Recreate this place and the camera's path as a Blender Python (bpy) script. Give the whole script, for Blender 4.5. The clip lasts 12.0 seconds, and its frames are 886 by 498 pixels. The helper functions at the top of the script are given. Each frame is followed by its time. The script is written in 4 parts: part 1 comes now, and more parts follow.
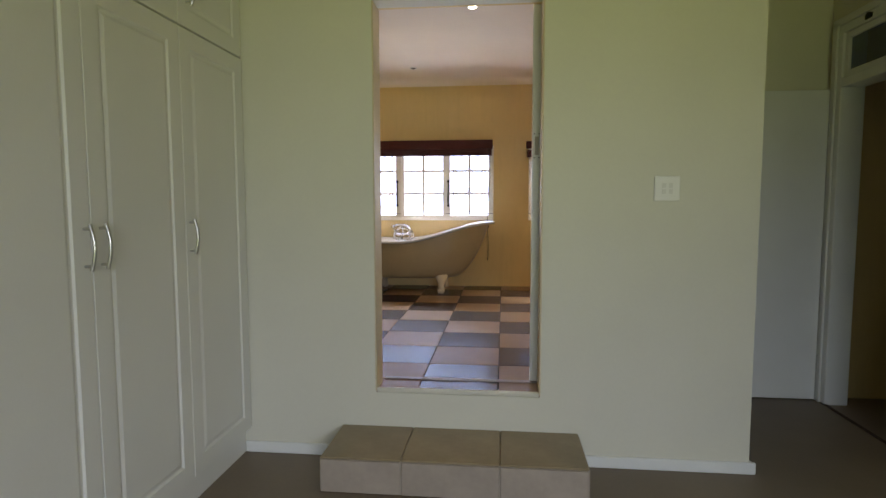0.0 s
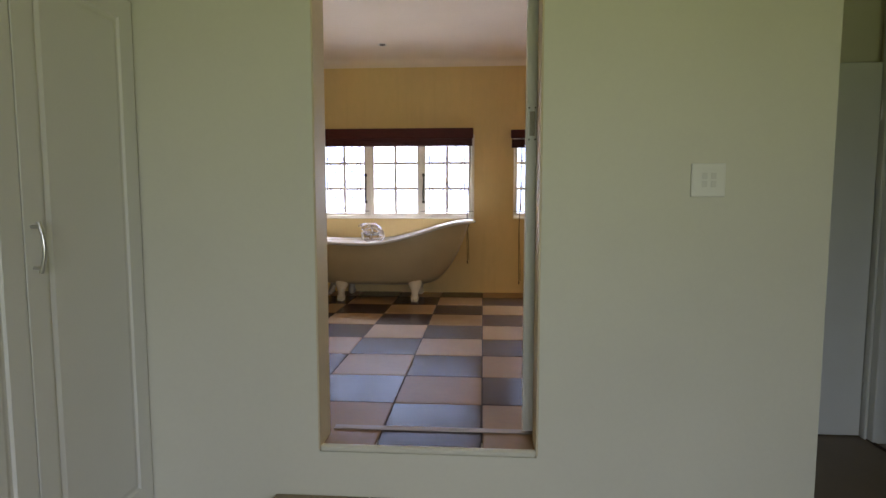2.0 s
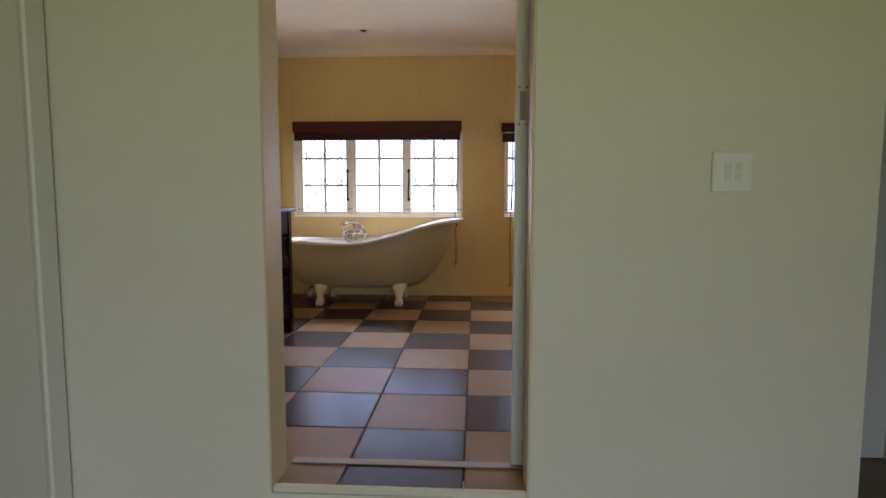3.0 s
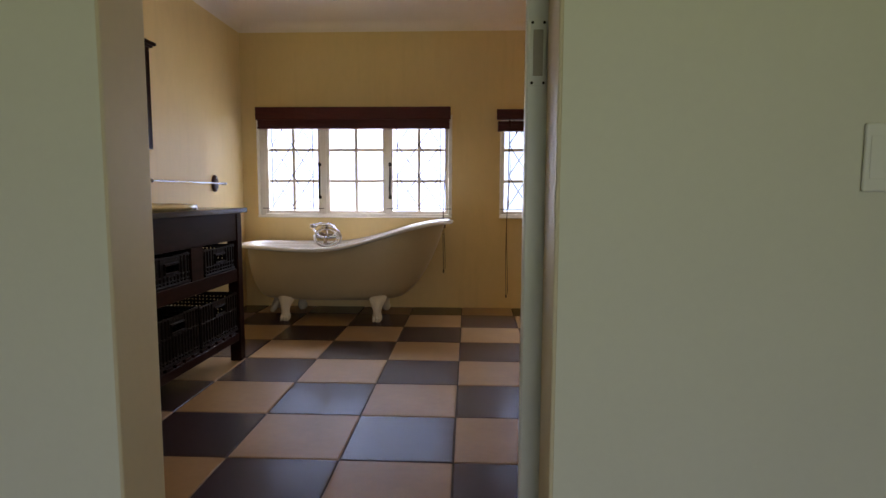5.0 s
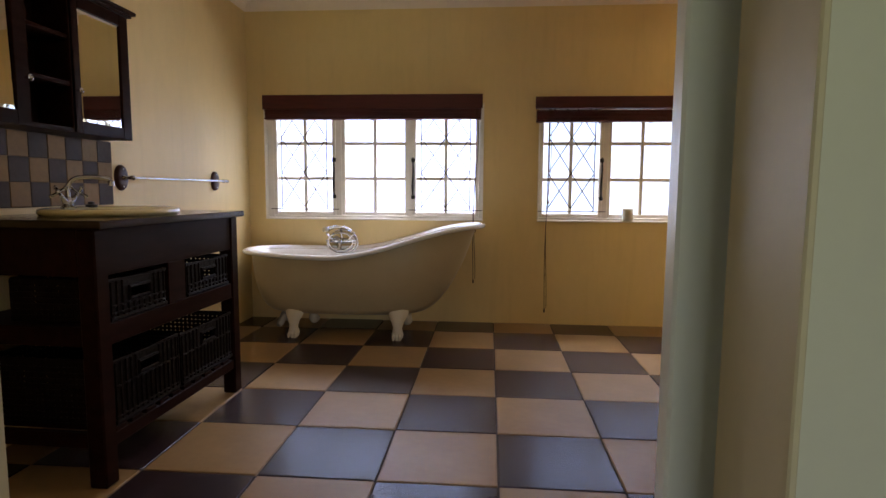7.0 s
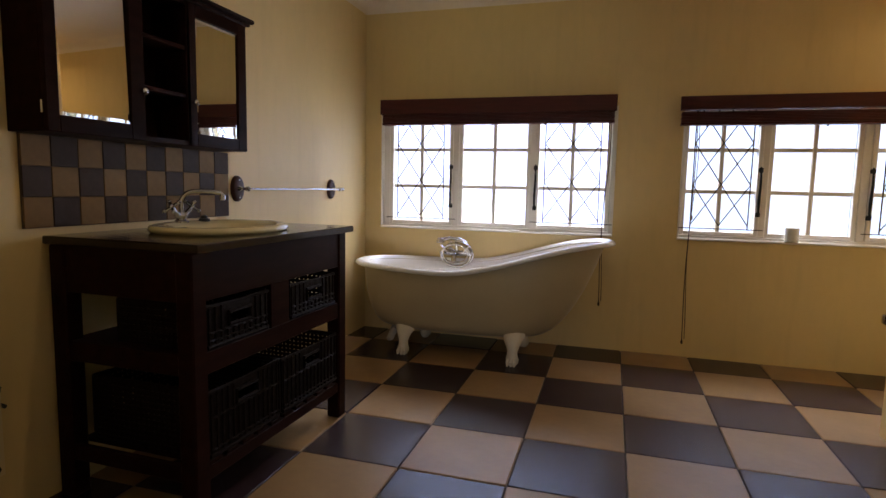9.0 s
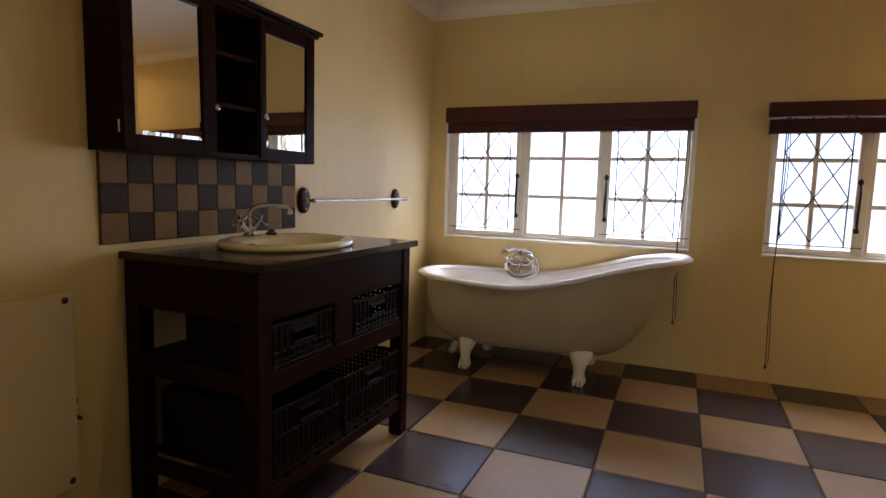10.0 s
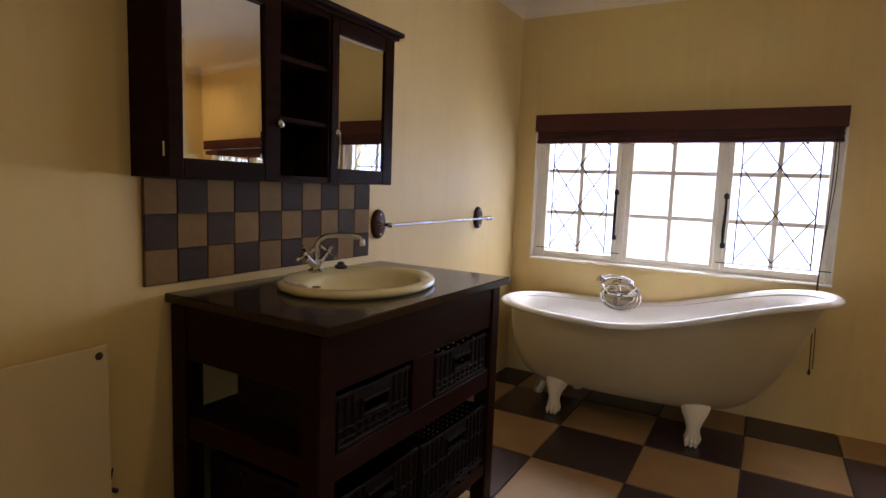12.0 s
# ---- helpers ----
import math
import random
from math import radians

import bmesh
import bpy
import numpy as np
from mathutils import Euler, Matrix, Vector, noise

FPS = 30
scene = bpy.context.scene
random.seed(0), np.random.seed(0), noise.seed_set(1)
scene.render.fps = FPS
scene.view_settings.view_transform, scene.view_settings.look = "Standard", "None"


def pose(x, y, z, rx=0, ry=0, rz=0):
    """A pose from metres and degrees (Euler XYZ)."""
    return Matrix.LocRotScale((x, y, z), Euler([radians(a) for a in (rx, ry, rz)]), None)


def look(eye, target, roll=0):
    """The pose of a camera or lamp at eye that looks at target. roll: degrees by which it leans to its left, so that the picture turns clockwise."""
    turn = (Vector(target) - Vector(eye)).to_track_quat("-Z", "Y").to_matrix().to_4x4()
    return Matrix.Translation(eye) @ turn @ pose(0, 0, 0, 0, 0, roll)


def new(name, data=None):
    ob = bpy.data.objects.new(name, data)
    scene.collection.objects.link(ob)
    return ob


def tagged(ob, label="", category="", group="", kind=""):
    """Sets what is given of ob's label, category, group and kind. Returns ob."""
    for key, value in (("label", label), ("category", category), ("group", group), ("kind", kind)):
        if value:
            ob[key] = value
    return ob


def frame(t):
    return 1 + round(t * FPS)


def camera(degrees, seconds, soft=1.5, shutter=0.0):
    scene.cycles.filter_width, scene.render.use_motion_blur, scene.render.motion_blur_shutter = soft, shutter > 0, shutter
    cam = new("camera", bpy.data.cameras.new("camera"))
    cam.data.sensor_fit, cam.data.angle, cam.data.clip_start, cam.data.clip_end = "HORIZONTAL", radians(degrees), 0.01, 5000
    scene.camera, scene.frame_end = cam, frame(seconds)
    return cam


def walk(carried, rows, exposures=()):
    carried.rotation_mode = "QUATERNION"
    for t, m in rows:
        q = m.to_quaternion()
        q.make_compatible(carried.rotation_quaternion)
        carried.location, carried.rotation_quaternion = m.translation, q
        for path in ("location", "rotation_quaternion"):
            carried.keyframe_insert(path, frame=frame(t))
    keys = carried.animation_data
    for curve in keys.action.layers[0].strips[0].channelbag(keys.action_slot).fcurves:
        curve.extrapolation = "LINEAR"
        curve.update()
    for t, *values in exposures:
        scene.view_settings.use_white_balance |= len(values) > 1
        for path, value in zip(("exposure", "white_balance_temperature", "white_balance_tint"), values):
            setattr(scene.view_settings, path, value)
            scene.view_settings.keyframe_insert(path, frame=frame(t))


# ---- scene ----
cam = camera(76.1, 12.0)

PATH = [
    (0, (0.018, -2.816, 0.947), (-0.192, -0.834, 0.785), -0.1),
    (0.5, (0.021, -2.668, 0.94), (-0.183, -0.685, 0.773), -0.1),
    (1, (0.0, -2.483, 0.947), (-0.191, -0.5, 0.777), 0.0),
    (1.5, (-0.016, -2.295, 0.946), (-0.184, -0.309, 0.776), 0.0),
    (2, (-0.001, -2.102, 0.946), (-0.141, -0.114, 0.771), -0.0),
    (2.5, (0.026, -1.919, 0.938), (-0.098, 0.07, 0.761), 0.0),
    (3, (0.034, -1.768, 0.936), (-0.08, 0.22, 0.756), 0.1),
    (5, (0.046, -1.07, 0.948), (-0.042, 0.918, 0.755), 0.2),
    (5.5, (0.048, -0.947, 0.964), (-0.044, 1.04, 0.755), 0.3),
    (6, (0.024, -0.819, 0.964), (-0.08, 1.167, 0.751), 0.3),
    (6.5, (-0.019, -0.660, 0.963), (-0.146, 1.304, 0.759), 0.3),
    (8.5, (-0.079, -0.253, 1.020), (-0.482, 1.678, 0.807), 1.0),
    (9, (-0.105, -0.218, 1.046), (-0.667, 1.689, 0.83), 1.2),
    (9.5, (-0.122, -0.19, 1.073), (-0.807, 1.677, 0.859), 1.4),
    (10, (-0.162, -0.143, 1.104), (-0.922, 1.694, 0.885), 1.6),
    (10.5, (-0.227, -0.044, 1.114), (-1.047, 1.767, 0.896), 1.7),
    (11, (-0.296, 0.06, 1.122), (-1.174, 1.844, 0.905), 1.8),
    (11.5, (-0.357, 0.138, 1.154), (-1.297, 1.889, 0.933), 2.0),
    (12, (-0.404, 0.176, 1.189), (-1.387, 1.904, 0.969), 2.1),
]
walk(cam, [(t, look(eye, target, roll)) for t, eye, target, roll in PATH],
     exposures=[(0, 0.50), (1.5, 0.36), (3.0, 0.26), (5.5, 0.0), (6.5, 0.04), (9.0, -0.17), (10.5, 0.07), (12.0, 0.17)])

# ---- world, sun, lamps ----
world = bpy.data.worlds.new("world")
scene.world = world
world.use_nodes = True
wn = world.node_tree.nodes
sky = wn.new("ShaderNodeTexSky")
sky.sky_type = 'NISHITA'
sky.sun_disc = False
sky.sun_elevation = radians(50)
sky.sun_rotation = radians(90)
world.node_tree.links.new(sky.outputs[0], wn["Background"].inputs[0])
wn["Background"].inputs[1].default_value = 0.12

sun = new("sun", bpy.data.lights.new("sun", 'SUN'))
sun.data.energy, sun.data.angle, sun.data.color = 3.0, radians(0.6), (1.0, 0.95, 0.86)
sun.matrix_world = pose(0, 0, 20, 40, 0, 90)


def window_lamp(eye, target, w, h, watts, colour):
    lamp = new("window_light", bpy.data.lights.new("window_light", 'AREA'))
    lamp.data.shape, lamp.data.size, lamp.data.size_y = 'RECTANGLE', w, h
    lamp.data.energy, lamp.data.color = watts, colour
    lamp.matrix_world = look(eye, target)
    return lamp


# daylight in the two bathroom windows; in the garden window sky light falls downwards and lawn light rises
window_lamp((-0.90, 4.02, 1.26), (-0.90, 0, 1.2), 2.1, 1.36, 84, (1.0, 0.958, 0.935))
window_lamp((1.10, 4.02, 1.26), (1.10, 0, 1.2), 2.1, 1.36, 48, (1.0, 0.958, 0.935))
# the brighter sky high above falls steeply through the same windows onto the bath and the floor
for x, watts in ((-0.90, 74), (1.10, 62)):
    steep = window_lamp((x, 4.95, 2.75), (x, 2.55, 0.1), 2.1, 1.2, watts, (0.98, 0.965, 1.0))
    steep.data.spread = radians(100)
high = window_lamp((0.95, -5.25, 1.15), (-0.7, 0, -1.8), 2.1, 0.9, 16.0, (0.86, 0.89, 0.98))
low = window_lamp((0.95, -5.25, 0.15), (0.0, 0, 3.2), 2.1, 0.9, 4.6, (0.92, 1.0, 0.27))
high.data.spread, low.data.spread = radians(84), radians(58)

# the two ceiling spots that are switched on
SPOTS = ((-0.205, 1.28, 2.6), (1.76, 3.10, 2.2), (-0.905, 3.03, 0))
for sx, sy, lit in SPOTS:
    if lit:
        bulb = new("spot_light", bpy.data.lights.new("spot_light", 'AREA'))
        bulb.data.shape, bulb.data.size, bulb.data.energy, bulb.data.color = 'DISK', 0.04, lit, (1.0, 0.70, 0.40)
        bulb.data.spread = radians(150)
        bulb.matrix_world = pose(sx, sy, 2.306)

# ---- materials ----


def material(name, colour, rough=0.6, metal=0.0, vary=0.06, scale=3.0, bump=0.05, grain=120.0, spread=0.0, stretch=(1, 1, 1), coat=0.0, spec=0.5, streak=0.0):
    """A paint, wood, stone or metal: broad stains and fine grain in the colour, fine relief, and a random shade for each object."""
    m = bpy.data.materials.new(name)
    m.use_nodes = True
    nt = m.node_tree
    b = nt.nodes["Principled BSDF"]
    b.inputs["Roughness"].default_value = rough
    b.inputs["Metallic"].default_value = metal
    b.inputs["Coat Weight"].default_value = coat
    b.inputs["Specular IOR Level"].default_value = spec
    b.inputs["Coat Roughness"].default_value = 0.12
    co = nt.nodes.new("ShaderNodeTexCoord")
    mp = nt.nodes.new("ShaderNodeMapping")
    mp.inputs["Scale"].default_value = stretch
    nt.links.new(co.outputs["Object"], mp.inputs[0])
    big = nt.nodes.new("ShaderNodeTexNoise")
    big.inputs["Scale"].default_value, big.inputs["Detail"].default_value = scale, 6
    fine = nt.nodes.new("ShaderNodeTexNoise")
    fine.inputs["Scale"].default_value, fine.inputs["Detail"].default_value = grain, 3
    for n in (big, fine):
        nt.links.new(mp.outputs[0], n.inputs["Vector"])
    mix = nt.nodes.new("ShaderNodeMath")
    mix.operation = 'MULTIPLY_ADD'
    mix.inputs[1].default_value = 0.35
    nt.links.new(fine.outputs[0], mix.inputs[0])
    nt.links.new(big.outputs[0], mix.inputs[2])
    ramp = nt.nodes.new("ShaderNodeMapRange")
    ramp.inputs[1].default_value, ramp.inputs[2].default_value = 0.35, 1.0
    ramp.inputs[3].default_value, ramp.inputs[4].default_value = 1 - vary * 2, 1 + vary * 2
    nt.links.new(mix.outputs[0], ramp.inputs[0])
    value = ramp.outputs[0]
    if streak:
        runs = nt.nodes.new("ShaderNodeMapping")
        runs.inputs["Scale"].default_value = (9, 9, 0.7)
        nt.links.new(co.outputs["Object"], runs.inputs[0])
        drip = nt.nodes.new("ShaderNodeTexNoise")
        drip.inputs["Scale"].default_value, drip.inputs["Detail"].default_value = 2.2, 4
        nt.links.new(runs.outputs[0], drip.inputs["Vector"])
        thin = nt.nodes.new("ShaderNodeMapRange")
        thin.inputs[1].default_value, thin.inputs[2].default_value = 0.54, 0.70
        thin.inputs[3].default_value, thin.inputs[4].default_value = 1.0, 1 - streak
        nt.links.new(drip.outputs[0], thin.inputs[0])
        wet = nt.nodes.new("ShaderNodeMath")
        wet.operation = 'MULTIPLY'
        nt.links.new(value, wet.inputs[0])
        nt.links.new(thin.outputs[0], wet.inputs[1])
        value = wet.outputs[0]
    if spread:
        info = nt.nodes.new("ShaderNodeObjectInfo")
        r = nt.nodes.new("ShaderNodeMapRange")
        r.inputs[3].default_value, r.inputs[4].default_value = 1 - spread, 1 + spread
        nt.links.new(info.outputs["Random"], r.inputs[0])
        mul = nt.nodes.new("ShaderNodeMath")
        mul.operation = 'MULTIPLY'
        nt.links.new(value, mul.inputs[0])
        nt.links.new(r.outputs[0], mul.inputs[1])
        value = mul.outputs[0]
    col = nt.nodes.new("ShaderNodeVectorMath")
    col.operation = 'SCALE'
    col.inputs[0].default_value = colour
    nt.links.new(value, col.inputs["Scale"])
    nt.links.new(col.outputs[0], b.inputs["Base Color"])
    if bump:
        bp = nt.nodes.new("ShaderNodeBump")
        bp.inputs["Strength"].default_value, bp.inputs["Distance"].default_value = bump, 0.01
        nt.links.new(mix.outputs[0], bp.inputs["Height"])
        nt.links.new(bp.outputs[0], b.inputs["Normal"])
    return m


BATH_WALL = material("cream_yellow_paint", (0.705, 0.538, 0.255), 0.55, vary=0.034, scale=1.6, bump=0.12, grain=22, stretch=(1.2, 1.2, 0.55), streak=0.035)
BED_WALL = material("pale_cream_paint", (0.70, 0.69, 0.60), 0.6, vary=0.02, scale=2.0, bump=0.10, grain=60)
JAMB_PAINT = material("beige_jamb_paint", (0.62, 0.54, 0.38), 0.5, vary=0.03, scale=3, bump=0.08, grain=50)
# White ceiling; the warmth of bounced light is put into its base colour.
CEILING = material("ceiling_bounce_warmed_white", (0.80, 0.71, 0.62), 0.8, vary=0.03, scale=1.5, bump=0.05, grain=80)
WHITE = material("white_gloss_paint", (0.80, 0.82, 0.82), 0.32, vary=0.02, scale=4, bump=0.02, grain=90)
WARDROBE = material("white_wrap_board", (0.80, 0.80, 0.77), 0.4, vary=0.015, scale=2, bump=0.01, grain=90)
FRAME_WHITE = material("window_white_paint", (0.84, 0.80, 0.73), 0.35, vary=0.04, scale=8, bump=0.04, grain=90)
DARK_WOOD = material("dark_stained_wood", (0.0165, 0.0055, 0.0043), 0.36, vary=0.25, scale=5, bump=0.06, grain=70, stretch=(6, 1, 6), spread=0.1, spec=0.045)
COUNTER = material("polished_dark_wood", (0.012, 0.0045, 0.0036), 0.13, vary=0.25, scale=5, bump=0.05, grain=70, stretch=(6, 1, 6), spec=0.42)
BLIND = material("mahogany_slat", (0.060, 0.010, 0.009), 0.45, vary=0.18, scale=6, bump=0.05, grain=60, stretch=(1, 8, 8), spread=0.12, spec=0.3)
TILE_DARK = material("slate_grey_tile", (0.030, 0.0175, 0.023), 0.27, vary=0.16, scale=5, bump=0.10, grain=30, spread=0.10, spec=0.36)
TILE_TAN = material("sandstone_tile", (0.250, 0.153, 0.071), 0.36, vary=0.09, scale=5, bump=0.10, grain=30, spread=0.07, spec=0.24)
GROUT = material("dark_grout", (0.045, 0.036, 0.030), 0.9, vary=0.15, scale=20, bump=0.2, grain=200)
GROUT_PALE = material("pale_grout", (0.45, 0.40, 0.33), 0.9, vary=0.15, scale=20, bump=0.2, grain=200)
STEP_TOP = material("brown_glazed_tile", (0.30, 0.235, 0.150), 0.35, vary=0.10, scale=6, bump=0.05, grain=40, spread=0.05)
STEP_FRONT = material("greige_tile", (0.37, 0.315, 0.265), 0.45, vary=0.08, scale=6, bump=0.05, grain=40, spread=0.05)
BED_FLOOR = material("taupe_screed", (0.20, 0.155, 0.115), 0.5, vary=0.07, scale=2.5, bump=0.06, grain=60)
PORCELAIN = material("white_enamel", (0.78, 0.76, 0.74), 0.10, vary=0.01, scale=3, bump=0.0, coat=0.5)
TUB_PAINT = material("cream_tub_paint", (0.43, 0.345, 0.215), 0.30, vary=0.03, scale=4, bump=0.02, grain=60)
BASIN = material("ivory_ceramic", (0.68, 0.60, 0.35), 0.07, vary=0.015, scale=4, bump=0.0, coat=0.8)
CHROME = material("chrome", (0.56, 0.54, 0.52), 0.05, 1.0, vary=0.02, bump=0.0)
STEEL = material("brushed_steel", (0.62, 0.62, 0.60), 0.28, 1.0, vary=0.03, bump=0.0)
IRON = material("black_iron", (0.018, 0.016, 0.015), 0.5, 0.6, vary=0.1, bump=0.02)
WIRE = material("dark_wire", (0.045, 0.032, 0.022), 0.6, 0.2, vary=0.1, bump=0.0)
CORD = material("brown_cord", (0.045, 0.022, 0.014), 0.8, vary=0.1, bump=0.05)
# Wood of the wall roses, lighter and redder than DARK_WOOD.
ROSE_WOOD = material("red_brown_rose", (0.040, 0.012, 0.009), 0.40, vary=0.2, scale=14, bump=0.04, grain=80, spec=0.25)
FOOT = material("cream_enamel", (0.60, 0.54, 0.43), 0.22, vary=0.03, scale=10, bump=0.03, grain=80)
WICKER = material("dark_wicker", (0.009, 0.0056, 0.0052), 0.5, vary=0.3, scale=40, bump=0.3, grain=160, spec=0.07)
RUBBER = material("black_rubber", (0.02, 0.02, 0.02), 0.6, bump=0.0)
ALU = material("aluminium_track", (0.32, 0.28, 0.25), 0.5, 0.3, vary=0.05, bump=0.02)
PLASTIC = material("white_plastic", (0.78, 0.78, 0.74), 0.35, vary=0.01, bump=0.0)
BOARD = material("cream_board", (0.70, 0.57, 0.35), 0.5, vary=0.03, scale=3, bump=0.03)
SPLASH_DARK = material("matt_grey_tile", (0.046, 0.029, 0.024), 0.60, vary=0.16, scale=14, bump=0.10, grain=60, spread=0.12, spec=0.12)
ROCKER = material("grey_white_plastic", (0.68, 0.68, 0.64), 0.35, vary=0.01, bump=0.0)
GROUT_TAN = material("brown_grout", (0.100, 0.066, 0.042), 0.9, vary=0.15, scale=20, bump=0.2, grain=200)
SPLASH_TAN = material("matt_sand_tile", (0.200, 0.118, 0.048), 0.60, vary=0.10, scale=14, bump=0.10, grain=60, spread=0.08, spec=0.12)
PIPE = material("grey_waste_pipe", (0.40, 0.37, 0.34), 0.45, vary=0.08, bump=0.02)
GRASS = material("lawn", (0.10, 0.17, 0.035), 0.9, vary=0.3, scale=2, bump=0.5, grain=60)
SHOWER_TILE = material("dark_brown_tile", (0.055, 0.042, 0.036), 0.3, vary=0.15, scale=5, bump=0.06, grain=40, spread=0.1)

MIRROR = bpy.data.materials.new("mirror")
MIRROR.use_nodes = True
MIRROR.node_tree.nodes["Principled BSDF"].inputs["Base Color"].default_value = (0.86, 0.87, 0.85, 1)
MIRROR.node_tree.nodes["Principled BSDF"].inputs["Metallic"].default_value = 1.0
MIRROR.node_tree.nodes["Principled BSDF"].inputs["Roughness"].default_value = 0.015

# The sky's blue is put into the glass colour, which also dims the glare.
SKY_TINTED_GLASS = bpy.data.materials.new("glass")
SKY_TINTED_GLASS.use_nodes = True
SKY_TINTED_GLASS.node_tree.nodes["Principled BSDF"].inputs["Base Color"].default_value = (0.245, 0.305, 0.49, 1)
SKY_TINTED_GLASS.node_tree.nodes["Principled BSDF"].inputs["Roughness"].default_value = 0.0
SKY_TINTED_GLASS.node_tree.nodes["Principled BSDF"].inputs["IOR"].default_value = 1.45
SKY_TINTED_GLASS.node_tree.nodes["Principled BSDF"].inputs["Transmission Weight"].default_value = 1.0

BULB = bpy.data.materials.new("lit_bulb")
BULB.use_nodes = True
BULB.node_tree.nodes["Principled BSDF"].inputs["Emission Color"].default_value = (1.0, 0.85, 0.6, 1)
BULB.node_tree.nodes["Principled BSDF"].inputs["Emission Strength"].default_value = 30.0

# ---- mesh helpers ----


def box(bm, x0, x1, y0, y1, z0, z1, bevel=0.0, seg=1):
    """Adds a box to bm, with rounded edges if wanted."""
    vs = [bm.verts.new((x, y, z)) for x in (x0, x1) for y in (y0, y1) for z in (z0, z1)]
    quads = ((0, 1, 3, 2), (4, 6, 7, 5), (0, 4, 5, 1), (2, 3, 7, 6), (0, 2, 6, 4), (1, 5, 7, 3))
    fs = [bm.faces.new([vs[i] for i in q]) for q in quads]
    if bevel:
        es = list({e for f in fs for e in f.edges})
        bmesh.ops.bevel(bm, geom=es, offset=bevel, segments=seg, affect='EDGES', profile=0.5)
    return vs


def cuboid(x0, x1, y0, y1, z0, z1, bevel=0.0, seg=1):
    bm = bmesh.new()
    box(bm, x0, x1, y0, y1, z0, z1, bevel, seg)
    return bm


def loops(bm, rings, close_start=True, close_end=True, cyclic=True):
    """Skins a row of rings of points."""
    made = [[bm.verts.new(p) for p in r] for r in rings]
    n = len(made[0])
    for a, b in zip(made, made[1:]):
        for i in range(n if cyclic else n - 1):
            j = (i + 1) % n
            bm.faces.new((a[i], a[j], b[j], b[i]))
    if close_start:
        bm.faces.new(made[0][::-1])
    if close_end:
        bm.faces.new(made[-1])
    return made


def lathe(bm, profile, at=(0, 0, 0), axis='Z', n=24):
    """Turns rows of (radius, height) round an axis."""
    rings = []
    for r, h in profile:
        ring = []
        for i in range(n):
            a = 2 * math.pi * i / n
            c, s = r * math.cos(a), r * math.sin(a)
            p = {'Z': (c, s, h), 'X': (h, c, s), 'Y': (s, h, c)}[axis]
            ring.append(Vector(p) + Vector(at))
        rings.append(ring)
    loops(bm, rings)


def tube(bm, points, r, n=8, closed=False):
    """A round bar along points; r is a number or one radius for each point."""
    pts = [Vector(p) for p in points]
    k = len(pts)
    rad = r if isinstance(r, (list, tuple)) else [r] * k
    rings = []
    up = Vector((0, 0, 1))
    side = None
    for i, p in enumerate(pts):
        a = pts[(i - 1) % k] if closed or i else p
        b = pts[(i + 1) % k] if closed or i < k - 1 else p
        d = (b - a).normalized()
        if side is None:
            side = d.cross(up if abs(d.z) < 0.9 else Vector((1, 0, 0))).normalized()
        side = (side - d * side.dot(d)).normalized()
        other = d.cross(side)
        rings.append([p + rad[i] * (side * math.cos(2 * math.pi * j / n) + other * math.sin(2 * math.pi * j / n)) for j in range(n)])
    if closed:
        rings.append(rings[0])
    loops(bm, rings, not closed, not closed)


def arc(centre, r, a0, a1, n, plane='YZ', ry=None):
    out = []
    ry = r if ry is None else ry
    for i in range(n + 1):
        a = radians(a0 + (a1 - a0) * i / n)
        u, v = r * math.cos(a), ry * math.sin(a)
        c = Vector(centre)
        out.append(c + Vector({'YZ': (0, u, v), 'XZ': (u, 0, v), 'XY': (u, v, 0)}[plane]))
    return out


def finish(bm, name, mat, smooth=False):
    bmesh.ops.recalc_face_normals(bm, faces=bm.faces[:])
    me = bpy.data.meshes.new(name)
    bm.to_mesh(me)
    bm.free()
    me.materials.append(mat)
    if smooth:
        me.shade_smooth()
        if smooth != "all":
            me.set_sharp_from_angle(angle=radians(40))
    return me


def part(name, bm, mat, parent, label="", smooth=False):
    """Links bm as one mesh object under a thing or a part, in the thing's own frame."""
    ob = new(name, finish(bm, name, mat, smooth))
    ob.parent = parent
    if label:
        tagged(ob, label, kind="stuff" if "weave" in label else "")
    return ob


def thing(name, m, label, category, group="", kind=""):
    ob = new(name)
    ob.empty_display_size = 0.1
    ob.matrix_world = m
    return tagged(ob, label, category, group, kind)


def solid(name, bm, mat, label, category, group="", kind="", smooth=False, m=None):
    """A thing that is one mesh."""
    ob = new(name, finish(bm, name, mat, smooth))
    if m is not None:
        ob.matrix_world = m
    return tagged(ob, label, category, group, kind)


def structure(name, bm, mat, label, category="wall", smooth=False):
    return solid(name, bm, mat, label, category, "", "structure", smooth)


# ---- the plan ----
T = 0.41                      # floor tile
TX, TY = 0.0, 2.496           # a joint of the tile grid
BED_Z = -0.350                 # bedroom floor; the bathroom floor is at 0
FAR = 3.615                   # inner face of the window wall
CEIL = 2.32
JL, JR = -0.617, 0.204         # sides of the opening between the rooms
YS = -0.055                   # bedroom face of the wall between the rooms
WALL_T = 0.085                # thickness of the wall between the rooms
RIGHT = 1.98                  # right wall of the bathroom
LEFT0, LEAN = -1.835, 0.0     # left wall: its x at y = 1 and its lean from the y axis
LW = pose(LEFT0, 1.0, 0, 0, 0, LEAN)    # along the left wall: x out of it, y along it
WIN_Z0, WIN_Z1 = 0.750, 1.59
